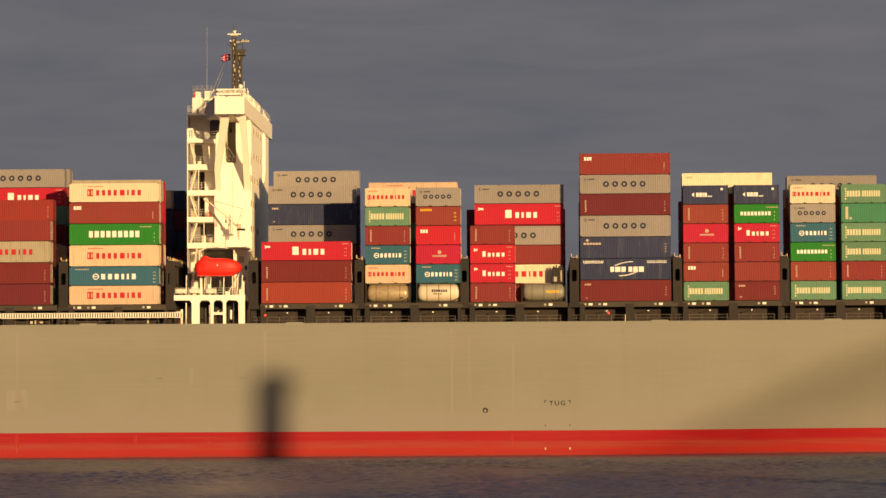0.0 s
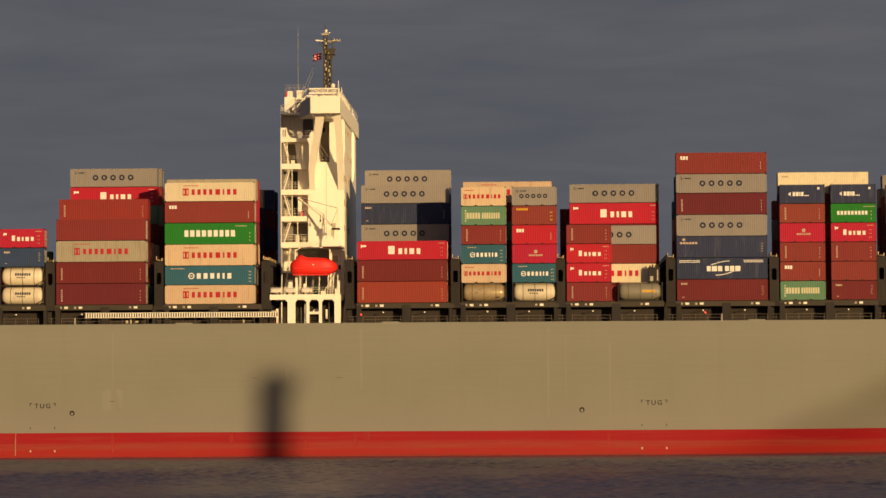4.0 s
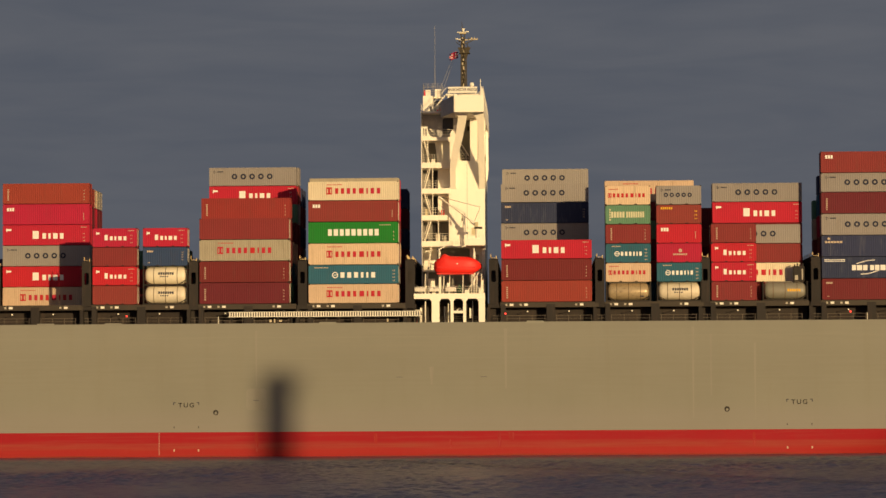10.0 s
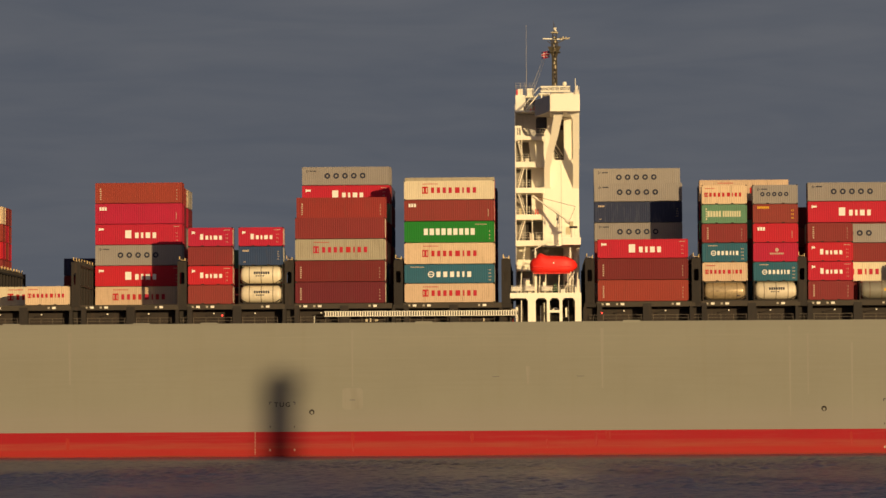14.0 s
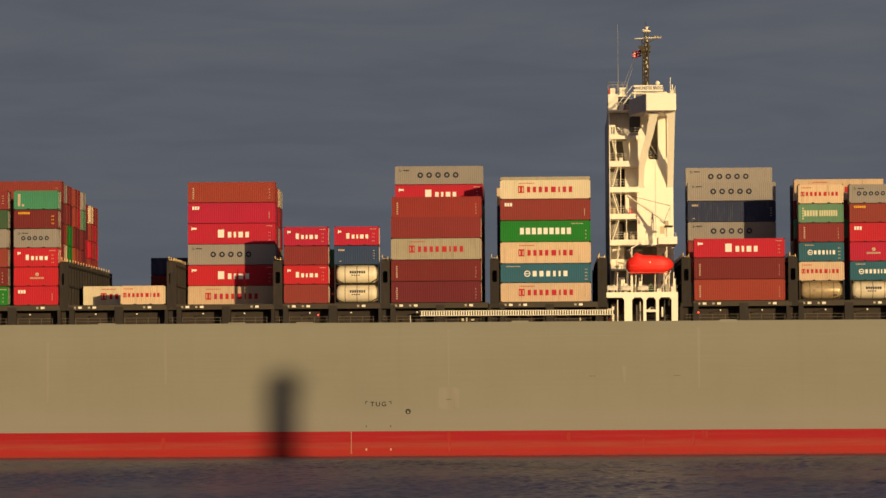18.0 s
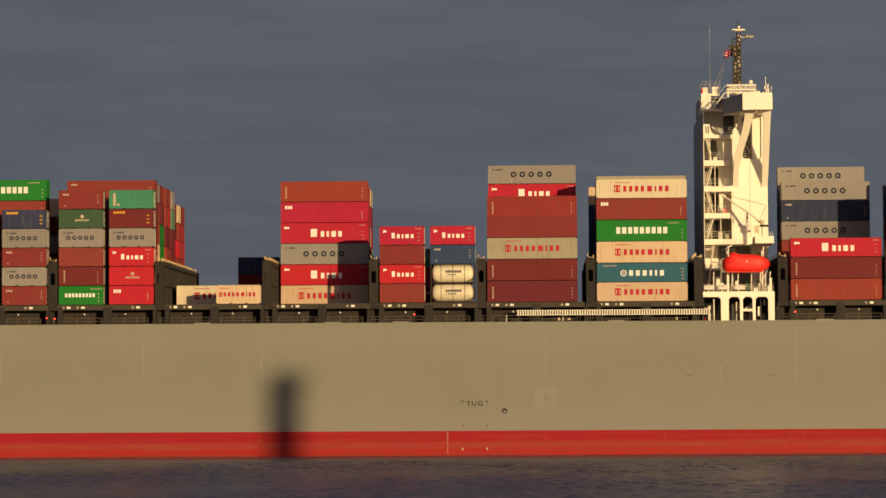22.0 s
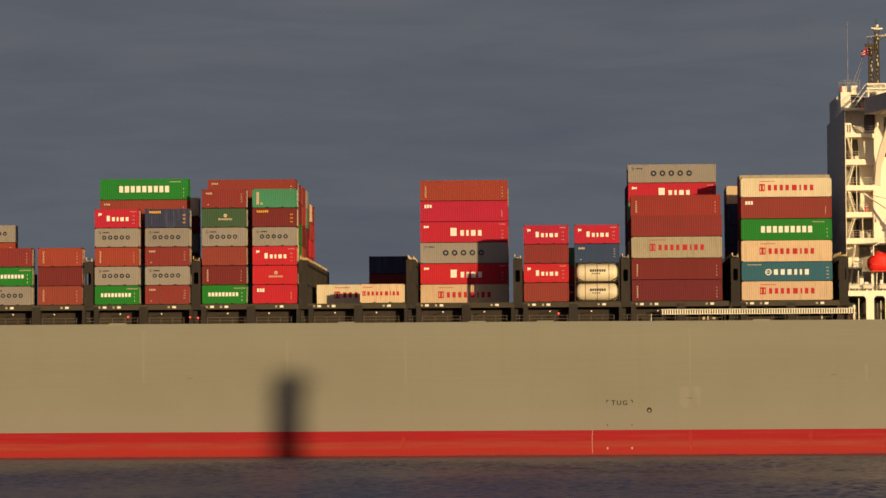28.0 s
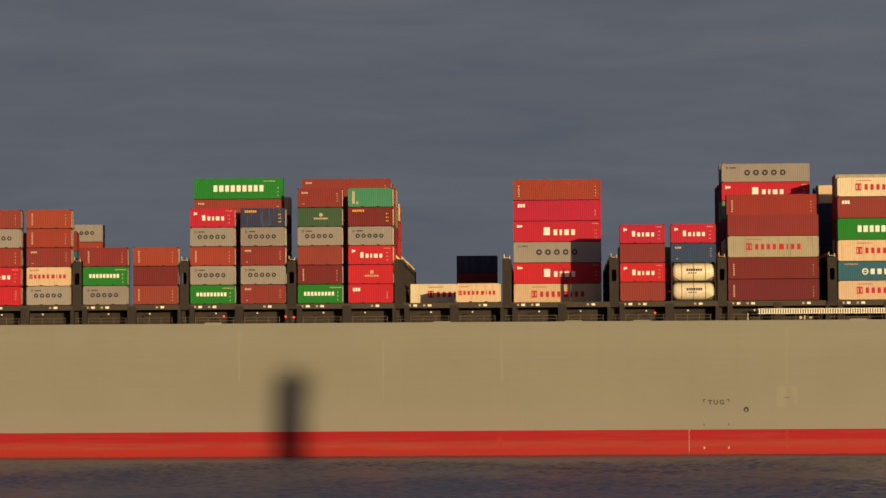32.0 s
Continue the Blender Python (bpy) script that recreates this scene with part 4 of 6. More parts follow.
# the house stands nine metres in from the side
tower = group("bridge_tower", "tall white bridge tower with open stair galleries")
wings = group("bridge_wing", "white bridge wing carried on slanting legs")
boat_deck = group("boat_deck", "white boat deck on short legs at the ship's side")
roof = group("wheelhouse_roof", "wheelhouse roof with rails and small fittings")
AFT, FWD, FACE, REAR = -35.62, -27.02, 9.0, 11.0


def rail(parent, x0, x1, y0, y1, z, height=1.05, name="railing", mat=None, pitch=0.9):
    """A guard rail with three bars and its posts, along x or along y."""
    bm = bmesh.new()
    n = max(1, round(max(x1 - x0, y1 - y0) / pitch))
    for k in (0.36, 0.7, 1.0):
        bar(bm, (x0, y0, z + height * k), (x1, y1, z + height * k), 0.016, 5)
    for k in range(n + 1):
        px, py = x0 + (x1 - x0) * k / n, y0 + (y1 - y0) * k / n
        bar(bm, (px, py, z), (px, py, z + height), 0.019, 5)
    return part(name, bm, mat or ship_white, parent)


def slab(x0, x1, y0, y1, z0, z1, name="platform", mat=None, parent=None, label=""):
    bm = bmesh.new()
    box(bm, x0, x1, y0, y1, z0, z1)
    bmesh.ops.bevel(bm, geom=bm.edges[:], offset=0.02, segments=1, affect="EDGES")
    return part(name, bm, mat or ship_white, parent or tower, label)


def stair(x0, z0, x1, z1, y, width=0.7, parent=None, y1=None):
    """A steep ship's stair with two stringers, its treads and a thin hand rail."""
    bm = bmesh.new()
    y1 = y if y1 is None else y1
    for dy in (0, width):
        bar(bm, (x0, y + dy, z0), (x1, y1 + dy, z1), 0.06, 4)
        bar(bm, (x0, y + dy, z0 + 0.9), (x1, y1 + dy, z1 + 0.9), 0.022, 4)
    n = max(3, round((z1 - z0) / 0.25))
    for k in range(1, n):
        q = k / n
        x, z, yy = x0 + (x1 - x0) * q, z0 + (z1 - z0) * q, y + (y1 - y) * q
        box(bm, x - 0.13, x + 0.13, yy, yy + width, z - 0.03, z + 0.03)
    return part("stair", bm, ship_white, parent or tower, "steep white steel stair")


def tube(points, r, name, parent, mat=None, sides=6):
    bm = bmesh.new()
    for p, q in zip(points, points[1:]):
        bar(bm, p, q, r, sides)
    return part(name, bm, mat or ship_white, parent)


def arc_points(cx, cz, r, a0, a1, n=6):
    return [(cx + r * math.cos(radians(a0 + (a1 - a0) * k / n)), cz + r * math.sin(radians(a0 + (a1 - a0) * k / n))) for k in range(n + 1)]


def fillet(x, z, r, sx, sz, y0, y1, name="corner_plate", parent=None, mat=None):
    """A plate that fills the corner at x, z of an opening, with a hollow round edge; sx and sz point into the opening."""
    bm = bmesh.new()
    prism(bm, [(x, z)] + [(x + sx * r * (1 - math.cos(radians(a))), z + sz * r * (1 - math.sin(radians(a)))) for a in (0, 15, 30, 45, 60, 75, 90)], y0, y1)
    return part(name, bm, mat or ship_white, parent or tower)


# house block; its forward face looks towards the bow
bm = bmesh.new()
box(bm, -31.2, FWD, REAR + 2.2, 40.0, 17.9, 47.2)
part("house", bm, ship_white, tower, "white accommodation block")
# after house turned from the sun: its shade is put into the colour
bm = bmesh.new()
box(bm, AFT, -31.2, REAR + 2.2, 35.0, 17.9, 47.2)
part("aft_house", bm, shaded_white, tower, "white after house toned dark for its shaded side")
for zc, ys in ((45.4, (15.0, 19.4, 22.2, 25.6)), (41.9, (15.2, 19.4, 22.2, 25.6)), (38.5, (11.2, 13.6, 16.4, 20.2, 23.0)), (35.0, (11.5, 14.5, 18.0)), (31.5, (11.5, 14.5, 21.0)), (28.1, (12.0, 16.0)), (24.7, (12.0, 16.0))):
    for yc in ys:
        bm = bmesh.new()
        box(bm, FWD - 0.02, FWD + 0.06, yc, yc + 1.0, zc - 0.45, zc + 0.45)
        part("window", bm, mast_pale, tower, "small tan-framed square window")
        bm = bmesh.new()
        box(bm, FWD + 0.05, FWD + 0.075, yc + 0.14, yc + 0.86, zc - 0.32, zc + 0.32)
        part("window_pane", bm, ship_shade, tower)
for yc, z0, reach in ((9.32, 40.2, 0.3), (30.5, 38.9, 0.36)):
    bm = bmesh.new()
    prism(bm, [(FWD - 0.02, z0), (FWD + reach * 0.6, z0 + 0.5), (FWD + reach, z0 + 2.0), (FWD + reach, 46.0), (FWD - 0.02, 46.9)], yc, yc + 0.5)
    part("buttress", bm, ship_white, tower)
# stair galleries: rear wall with a deep dark trunk, floors, ledges, rounded openings
slab(-33.38, -31.2, REAR, REAR + 0.14, 32.3, 43.3, "rear_wall")
# the trunk's deep shade is put into the grey of its back walls
slab(AFT + 0.12, -33.38, REAR + 2.0, REAR + 2.14, 29.42, 43.3, "trunk_back", ship_shade)
slab(-33.38, -31.2, REAR + 2.0, REAR + 2.14, 29.42, 32.2, "trunk_back", ship_shade)
slab(-33.38, -33.24, REAR + 0.14, REAR + 2.0, 32.3, 43.3, "trunk_side")
slab(-34.2, -33.45, REAR + 1.9, REAR + 2.02, 29.5, 32.1, "trunk_door", lash_dark)
slab(-34.2, -33.45, REAR + 1.9, REAR + 2.02, 33.1, 35.8, "trunk_door", lash_dark)
slab(-34.2, -33.45, REAR + 1.9, REAR + 2.02, 36.8, 39.4, "trunk_door", lash_dark)
# the wing's shade on the upper wall is put into its white
slab(AFT + 0.12, -30.4, REAR + 0.6, REAR + 0.74, 43.35, 47.15, "upper_wall", shaded_white)
# flat dark plate standing in for a shaded door opening
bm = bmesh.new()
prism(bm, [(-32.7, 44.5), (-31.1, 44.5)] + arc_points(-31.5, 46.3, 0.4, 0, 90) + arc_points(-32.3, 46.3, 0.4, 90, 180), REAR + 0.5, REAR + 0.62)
part("dark_doorway", bm, casing_dark, tower, "round-topped doorway plate, dark for its shade")
# aft screen in the same shade-darkened white
slab(AFT, AFT + 0.12, FACE + 0.1, REAR + 2.2, 21.9, 47.1, "aft_screen", shaded_white)
for z0, z1, x1 in ((43.34, 43.82, -31.2), (39.53, 40.31, -32.67), (35.98, 36.71, -31.57), (32.28, 33.01, -32.0), (28.64, 29.42, -29.3)):
    slab(AFT, x1, FACE - 0.06, REAR + 2.2, z0, z1, "gallery_floor")
for z0, z1, x1 in ((39.53, 40.31, -31.3), (32.28, 33.01, -31.3)):
    slab(-32.67 if z0 > 35 else -32.0, x1, FACE + 0.5, REAR + 2.2, z0, z1, "inner_floor")
for z, x1 in ((43.82, -31.3), (40.31, -32.0), (36.71, -31.65), (33.01, -31.8), (29.42, -31.8)):
    rail(tower, AFT + 0.08, x1, FACE + 0.03, FACE + 0.03, z)
for z in (43.3, 35.95, 32.26):
    fillet(-31.57, z, 0.5, -1, -1, FACE, FACE + 0.14)
fillet(AFT + 0.05, 43.3, 0.45, 1, -1, FACE, FACE + 0.14)
fillet(-31.57, 36.71, 0.5, -1, 1, FACE, FACE + 0.14)
fillet(-31.57, 40.4, 0.3, -1, 1, FACE, FACE + 0.14)
slab(-31.82, -31.57, FACE, FACE + 0.14, 29.42, 35.9, "jamb")
slab(-31.66, -31.57, FACE, FACE + 0.14, 36.8, 43.3, "jamb")
slab(AFT, AFT + 0.1, FACE, FACE + 0.14, 29.42, 43.3, "jamb")
# plate with two slots beside the upper gallery
bm = bmesh.new()
holed(bm, AFT + 0.02, -35.08, 43.82, 45.3, -35.33, -35.14, 44.0, 45.05, FACE - 0.05, FACE + 0.08, r=0.09)
holed(bm, -35.08, -34.72, 43.82, 45.3, -35.02, -34.83, 44.0, 45.05, FACE - 0.05, FACE + 0.08, r=0.09)
prism(bm, [(-34.72, 43.82), (-33.9, 43.82), (-34.35, 44.05), (-34.6, 44.5), (-34.72, 45.1)], FACE - 0.05, FACE + 0.08)
part("porthole_plate", bm, ship_white, tower, "white plate with two upright slots")
tube([(-34.4, FACE + 0.6, 45.0), (-33.2, FACE + 0.6, 43.9)], 0.09, "brace", tower)
tube([(-33.9, FACE + 0.9, 44.9), (-33.3, FACE + 0.9, 43.9)], 0.06, "brace", tower)
for x0, z0, x1, z1 in ((-35.2, 29.42, -34.3, 32.28), (-34.3, 33.01, -35.2, 35.98), (-35.2, 36.71, -34.4, 39.53), (-34.5, 40.31, -35.2, 43.3)):
    stair(x0, z0, x1, z1, FACE + 0.35, 0.75)
stair(-35.2, 21.9, -34.3, 28.6, FACE + 0.35, 0.75)
for x, z0, z1 in ((-34.05, 36.71, 39.53), (-34.05, 33.01, 35.98), (-33.3, 29.42, 32.28), (-34.7, 40.31, 43.3)):
    tube([(x, FACE + 0.3, z0), (x, FACE + 0.3, z1)], 0.06, "pipe", tower, sides=8)
for x, z, w, h, m in ((-32.9, 33.01, 0.16, 0.75, boat_red), (-32.6, 33.01, 0.16, 0.75, boat_red), (-33.6, 29.42, 0.5, 1.0, ship_white), (-32.6, 29.42, 0.4, 0.7, rail_grey), (-35.1, 33.01, 0.35, 0.9, mast_pale), (-34.9, 40.31, 0.3, 0.7, mast_pale), (-34.2, 40.31, 0.5, 0.5, ship_white)):
    slab(x, x + w, FACE + 0.5, FACE + 0.9, z, z + h, "gallery_locker", m)
# tapering bracket under the upper floor
bm = bmesh.new()
prism(bm, [(-33.75, 43.3), (-32.75, 43.3), (-33.0, 42.2), (-33.25, 41.0), (-33.4, 40.4)], REAR - 0.35, REAR - 0.1)
part("gusset", bm, ship_white, tower)
# plated side forward of the galleries, with the tall round-cornered opening over it
slab(-31.57, FWD + 0.2, FACE, FACE + 0.3, 28.64, 40.5, "side_plate", label="tall white side plate")
slab(-31.57, -31.3, FACE + 0.3, REAR + 2.2, 28.64, 40.5, "side_web")
bm = bmesh.new()
prism(bm, [(-31.57, 40.5), (-30.27, 40.5), (-30.27, 46.9), (-30.9, 46.9)] + arc_points(-30.9, 44.2, 0.67, 90, 180), FACE, FACE + 0.3)
part("arch_plate", bm, ship_white, tower)
bm = bmesh.new()
prism(bm, [(-27.62, 40.5), (FWD + 0.2, 40.5), (FWD + 0.2, 46.9), (-27.62, 46.9)], FACE, FACE + 0.3)
part("arch_plate", bm, ship_white, tower)
fillet(-30.27, 40.5, 0.42, 1, 1, FACE, FACE + 0.3)
fillet(-27.62, 40.5, 0.42, -1, 1, FACE, FACE + 0.3)
fillet(-30.27, 46.6, 0.7, 1, -1, FACE, FACE + 0.3)
fillet(-27.62, 46.6, 0.7, -1, -1, FACE, FACE + 0.3)
slab(-31.0, FWD + 0.2, FACE, FACE + 0.3, 46.6, 47.2, "top_plate")
slab(-30.27, FWD, FACE + 0.3, REAR + 2.2, 40.3, 40.5, "opening_floor")
slab(-31.2, -30.3, REAR, REAR + 2.2, 40.5, 47.2, "opening_side")
slab(-28.85, FWD, FACE + 0.34, REAR + 2.2, 40.5, 47.2, "opening_side")
# grey back carries the opening's shade in its colour
slab(-30.3, -28.85, REAR + 1.9, REAR + 2.05, 40.5, 47.2, "opening_back", ship_shade)
for z in (41.3, 45.0):
    for x in (-30.05, -29.3):
        slab(x, x + 0.36, REAR + 1.8, REAR + 1.92, z, z + 0.62, "port", lash_dark)
tube([(-30.2, FACE + 0.7, 43.1), (-29.0, FACE + 0.7, 41.2)], 0.07, "brace", tower)
tube([(-30.2, FACE + 1.0, 42.2), (-29.4, FACE + 1.0, 41.0)], 0.05, "brace", tower)
slab(-30.0, -29.5, FACE + 0.5, FACE + 1.0, 40.5, 41.3, "deck_box", mast_paint)
slab(-28.6, -28.45, FACE + 0.5, FACE + 0.7, 40.5, 41.9, "stand_pipe", lash_dark)
rail(tower, -30.2, -27.7, FACE + 0.35, FACE + 0.35, 40.5)
slab(-29.3, -29.26, FACE - 0.012, FACE + 0.01, 29.5, 40.1, "seam", ship_shade)
slab(-29.28, -29.2, FACE - 0.03, FACE + 0.01, 31.2, 31.3, "fitting", lash_dark)
bm = bmesh.new()
holed(bm, -28.85, -27.9, 30.0, 31.4, -28.7, -28.05, 30.15, 31.25, FACE - 0.06, FACE + 0.01, r=0.15)
part("door_frame", bm, ship_white, tower)
slab(-28.7, -28.05, FACE - 0.03, FACE + 0.01, 30.15, 31.25, "door", mast_pale)
# recess behind the boat
slab(-28.9, FWD + 0.2, FACE, FACE + 0.6, 21.9, 28.64, "side_wall")
slab(-29.0, -28.85, FACE + 0.6, REAR + 2.2, 21.9, 28.64, "side_wall")
slab(AFT + 0.15, -33.3, REAR, REAR + 0.14, 21.9, 25.2, "recess_panel", ship_shade)
slab(AFT + 0.15, -33.6, REAR + 0.9, REAR + 1.04, 25.4, 28.6, "recess_panel")
slab(AFT + 0.12, -33.4, FACE + 0.1, REAR + 0.9, 25.2, 25.4, "half_landing")
rail(tower, AFT + 0.15, -33.4, FACE + 0.2, FACE + 0.2, 25.4, 0.95)
# shade behind the boat is put into this back wall's grey
slab(-33.3, -28.9, REAR + 2.06, REAR + 2.19, 21.9, 28.6, "recess_back", ship_shade)
for x, z0, z1, w in ((-28.6, 22.0, 25.4, 0.1), (-28.1, 22.0, 27.6, 0.16), (-27.6, 22.0, 26.4, 0.1), (-27.3, 24.0, 27.9, 0.12)):
    slab(x, x + w, FACE - 0.2, FACE - 0.02, z0, z1, "wall_pipe")
for x, z, w, h, m in ((-28.4, 26.6, 0.7, 0.9, mast_pale), (-27.6, 25.6, 0.3, 0.6, mast_paint), (-28.0, 24.2, 0.5, 0.4, rail_grey), (-28.5, 22.4, 0.5, 0.8, mast_pale)):
    slab(x, x + w, FACE - 0.25, FACE - 0.02, z, z + h, "wall_box", m)

# bridge wing and its slanting legs
bm = bmesh.new()
box(bm, -30.78, -26.75, -0.2, 43.0, 46.45, 48.72)
bmesh.ops.bevel(bm, geom=[e for e in bm.edges if abs(e.verts[0].co.z - e.verts[1].co.z) > 1], offset=0.06, segments=2, affect="EDGES")
part("bulwark", bm, ship_white, wings, "solid white bulwark")
# the wing widens aft as it nears the house; its after side turns away from the sun
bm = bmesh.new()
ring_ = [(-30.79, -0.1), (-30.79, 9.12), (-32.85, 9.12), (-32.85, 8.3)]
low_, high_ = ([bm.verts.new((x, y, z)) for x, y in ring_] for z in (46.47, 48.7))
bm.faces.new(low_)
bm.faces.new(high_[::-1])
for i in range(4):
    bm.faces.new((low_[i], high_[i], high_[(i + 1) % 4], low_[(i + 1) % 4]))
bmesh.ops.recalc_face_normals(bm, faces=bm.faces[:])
# shade of the after side is painted in with the darkened white
part("wing_flare", bm, shaded_white, wings, "slanting after side toned dark for its shade")


def leg(outline, depth=0.9):
    """A leg that leans in from under the wing down to the house side, from the outline of its outer face in x and z."""
    bm = bmesh.new()
    rows = [[bm.verts.new((x, 2.0 + (46.3 - z) * 0.72 + d, z)) for x, z in outline] for d in (0.0, depth)]
    n = len(outline)
    bm.faces.new(rows[0])
    bm.faces.new(rows[1][::-1])
    for i in range(n):
        j = (i + 1) % n
        bm.faces.new((rows[0][i], rows[1][i], rows[1][j], rows[0][j]))
    bmesh.ops.triangulate(bm, faces=bm.faces[:])
    part("slanting_leg", bm, ship_white, wings, "broad white slanting leg")


leg([(-30.6, 46.44), (-30.3, 46.1), (-30.34, 45.6), (-30.72, 43.4), (-31.19, 41.72), (-31.5, 40.15), (-31.59, 39.2), (-31.6, 37.0), (-31.68, 36.65), (-31.92, 36.4),
     (-30.4, 36.4), (-30.68, 36.6), (-30.82, 37.0), (-30.81, 39.18), (-30.6, 40.03), (-30.29, 41.48), (-29.72, 43.39), (-29.2, 45.6), (-29.12, 46.0), (-28.9, 46.44)])
leg([(-28.6, 46.44), (-28.3, 46.28), (-27.95, 45.98), (-27.72, 45.5), (-27.66, 44.6), (-27.64, 43.4), (-27.63, 37.1), (-27.72, 36.72), (-27.97, 36.4), (-26.82, 36.4), (-26.8, 43.4), (-26.78, 46.44)])

# roof: decks, rails, stair, fittings
slab(-35.65, -30.78, 9.2, 22.0, 47.2, 47.42, "bridge_deck", None, roof)
rail(roof, -35.6, -32.0, 9.4, 9.4, 47.42)
rail(roof, -35.6, -35.6, 9.4, 21.5, 47.42, pitch=1.5)
slab(-30.6, -27.3, 15.0, 30.0, 48.6, 50.4, "wheelhouse", None, roof)
slab(-35.55, -34.15, 15.0, 18.5, 47.42, 50.15, "locker", None, roof)
# the casing's shaded faces are imitated by a dark colour
slab(-34.2, -30.6, 20.0, 24.0, 47.42, 49.9, "funnel_casing", casing_dark, roof, "casing toned dark for its shaded faces")
# after casing carries its shade in the darkened white too
slab(-35.3, -30.6, 24.2, 34.0, 46.9, 50.4, "after_casing", shaded_white, roof)
slab(-34.1, -32.85, 16.4, 18.6, 49.95, 50.15, "locker_deck", None, roof)
for x, w, z0, z1 in ((-35.22, 0.7, 50.15, 51.1), (-33.92, 0.9, 50.15, 51.2)):
    slab(x, x + w, 16.2, 17.2, z0, z1, "roof_locker", None, roof)
for x, y, z, w, h in ((-35.42, 15.6, 50.15, 0.18, 0.8), (-33.0, 9.8, 47.42, 0.16, 0.6), (-33.5, 12.0, 47.42, 0.2, 0.5)):
    slab(x, x + w, y, y + 0.25, z, z + h, "fire_box", boat_red, roof)
rail(roof, -35.5, -32.85, 15.2, 15.2, 50.15, 1.7, mat=rail_grey, pitch=0.66)
rail(roof, -35.5, -32.85, 18.4, 18.4, 50.15, 1.7, mat=rail_grey, pitch=1.3)
rail(roof, -35.5, -35.5, 15.2, 18.4, 50.15, 1.7, mat=rail_grey, pitch=1.5)
for x, y, h in ((-33.2, 10.5, 0.9), (-34.4, 10.0, 0.7), (-32.6, 11.5, 1.2)):
    slab(x, x + 0.3, y, y + 0.4, 47.42, 47.42 + h, "vent_head", mast_pale, roof)
stair(-34.3, 47.42, -32.2, 50.2, 10.4, 0.8, roof, 13.0)
slab(-32.25, -30.7, 12.5, 15.0, 49.95, 50.15, "landing", None, roof)
slab(-32.0, -31.8, 12.6, 14.9, 47.42, 49.95, "landing_post", None, roof)
rail(roof, -31.9, -27.5, 14.2, 14.2, 49.9, 0.5)
rail(roof, -26.8, -26.8, 0.5, 40.0, 48.72, 1.1, pitch=2.5)
for yc, h in ((3, 1.6), (6, 1.1), (9, 1.9), (13, 1.2), (17, 1.5), (24, 1.2), (33, 1.4), (38, 0.9)):
    tube([(-27.1, yc, 48.6), (-27.1, yc, 48.6 + h)], 0.09, "roof_fitting", roof)
    slab(-27.5, -26.9, yc + 0.6, yc + 1.2, 48.65, 48.65 + h * 0.6, "roof_box", None, roof)
tube([(-27.27, 5.0, 48.6), (-27.27, 5.0, 51.4)], 0.05, "whip", roof)
tube([(-26.95, 6.5, 48.6), (-26.95, 6.5, 50.6)], 0.04, "whip", roof)
bm = bmesh.new()
bmesh.ops.create_uvsphere(bm, u_segments=12, v_segments=8, radius=0.32, matrix=Matrix.Translation((-28.65, 14.2, 51.6)))
part("radome", bm, ship_white, roof, smooth=True)
tube([(-28.65, 14.2, 49.9), (-28.65, 14.2, 51.4)], 0.07, "radome_post", roof)
tube([(-34.0, 20.0, 50.0), (-34.0, 20.0, 55.0)], 0.03, "whip_aerial", roof, rail_grey, sides=5)
tube([(-34.0, 20.0, 55.0), (-34.0, 20.0, 60.6)], 0.017, "whip_aerial", roof, rail_grey, sides=5)
for dx in (0, 0.5):
    tube([(-33.6 + dx, 21.0, 51.0), (-31.1 + dx * 0.4, 22.0, 57.2)], 0.02, "halyard", roof, rail_grey, 4)
# name board with its lettering
nb = slab(-32.03, -27.89, 13.9, 14.0, 50.42, 51.28, "name_board", plate_white, ship)
part("lettering", text_mesh("MANCHESTER BRIDGE", 0.44, INK["dark"], 1.0, 0.68), None, nb, "dark ship's name", at=(-29.96, 13.885, 50.66))
for x in (-31.8, -30.0, -28.2):
    slab(x, x + 0.08, 14.0, 14.1, 49.88, 50.5, "board_leg", None, nb)

# signal mast: a slim fore post and a lattice post abaft it across the ship
mast = group("signal_mast", "ochre twin-post signal mast with yards, lamps and radar", (-29.98, 18.8, 0.9))


def post(y, top, half, name):
    for dx in (-half, half):
        for dy in (-half, half):
            tube([(dx, y + dy, 49.3), (dx * 0.8, y + dy * 0.8, top)], 0.07, "leg", mast, mast_paint)
    slab(-half * 0.35, half * 0.35, y + half * 0.6, y + half * 0.7, 49.3, top - 0.4, name, mast_paint, mast)
    for k in range(int((top - 50.0) / 0.62)):
        z = 50.1 + 0.62 * k
        bm = bmesh.new()
        f = 1 if k % 2 else -1
        for dy in (-half, half):
            bar(bm, (-half, y + dy, z), (half, y + dy, z), 0.035, 5)
            bar(bm, (-half * f, y + dy, z), (half * f, y + dy, z + 0.6), 0.035, 5)
        part("lattice", bm, mast_paint, mast)
        slab(-0.07 + 0.06 * f, 0.05 + 0.07 * (k % 3) * f, y - half - 0.1, y - half - 0.02, z + 0.08, z + 0.28 + 0.09 * (k * 7 % 4), "rung_plate", mast_pale, mast)


post(0.0, 58.4, 0.3, "back_plate")
post(7.7, 57.3, 0.34, "back_plate")
slab(-0.5, 0.5, -0.45, 0.45, 58.35, 58.5, "mast_platform", mast_pale, mast)
slab(-0.75, 0.85, 7.0, 8.4, 56.4, 56.52, "mast_platform", mast_paint, mast)
bm = bmesh.new()
prism(bm, [(-0.95, 57.3), (0.95, 57.3), (0.62, 56.6), (0.35, 55.7), (-0.32, 55.7), (-0.62, 56.6)], 7.4, 7.8)
part("radar_bracket", bm, mast_paint, mast)
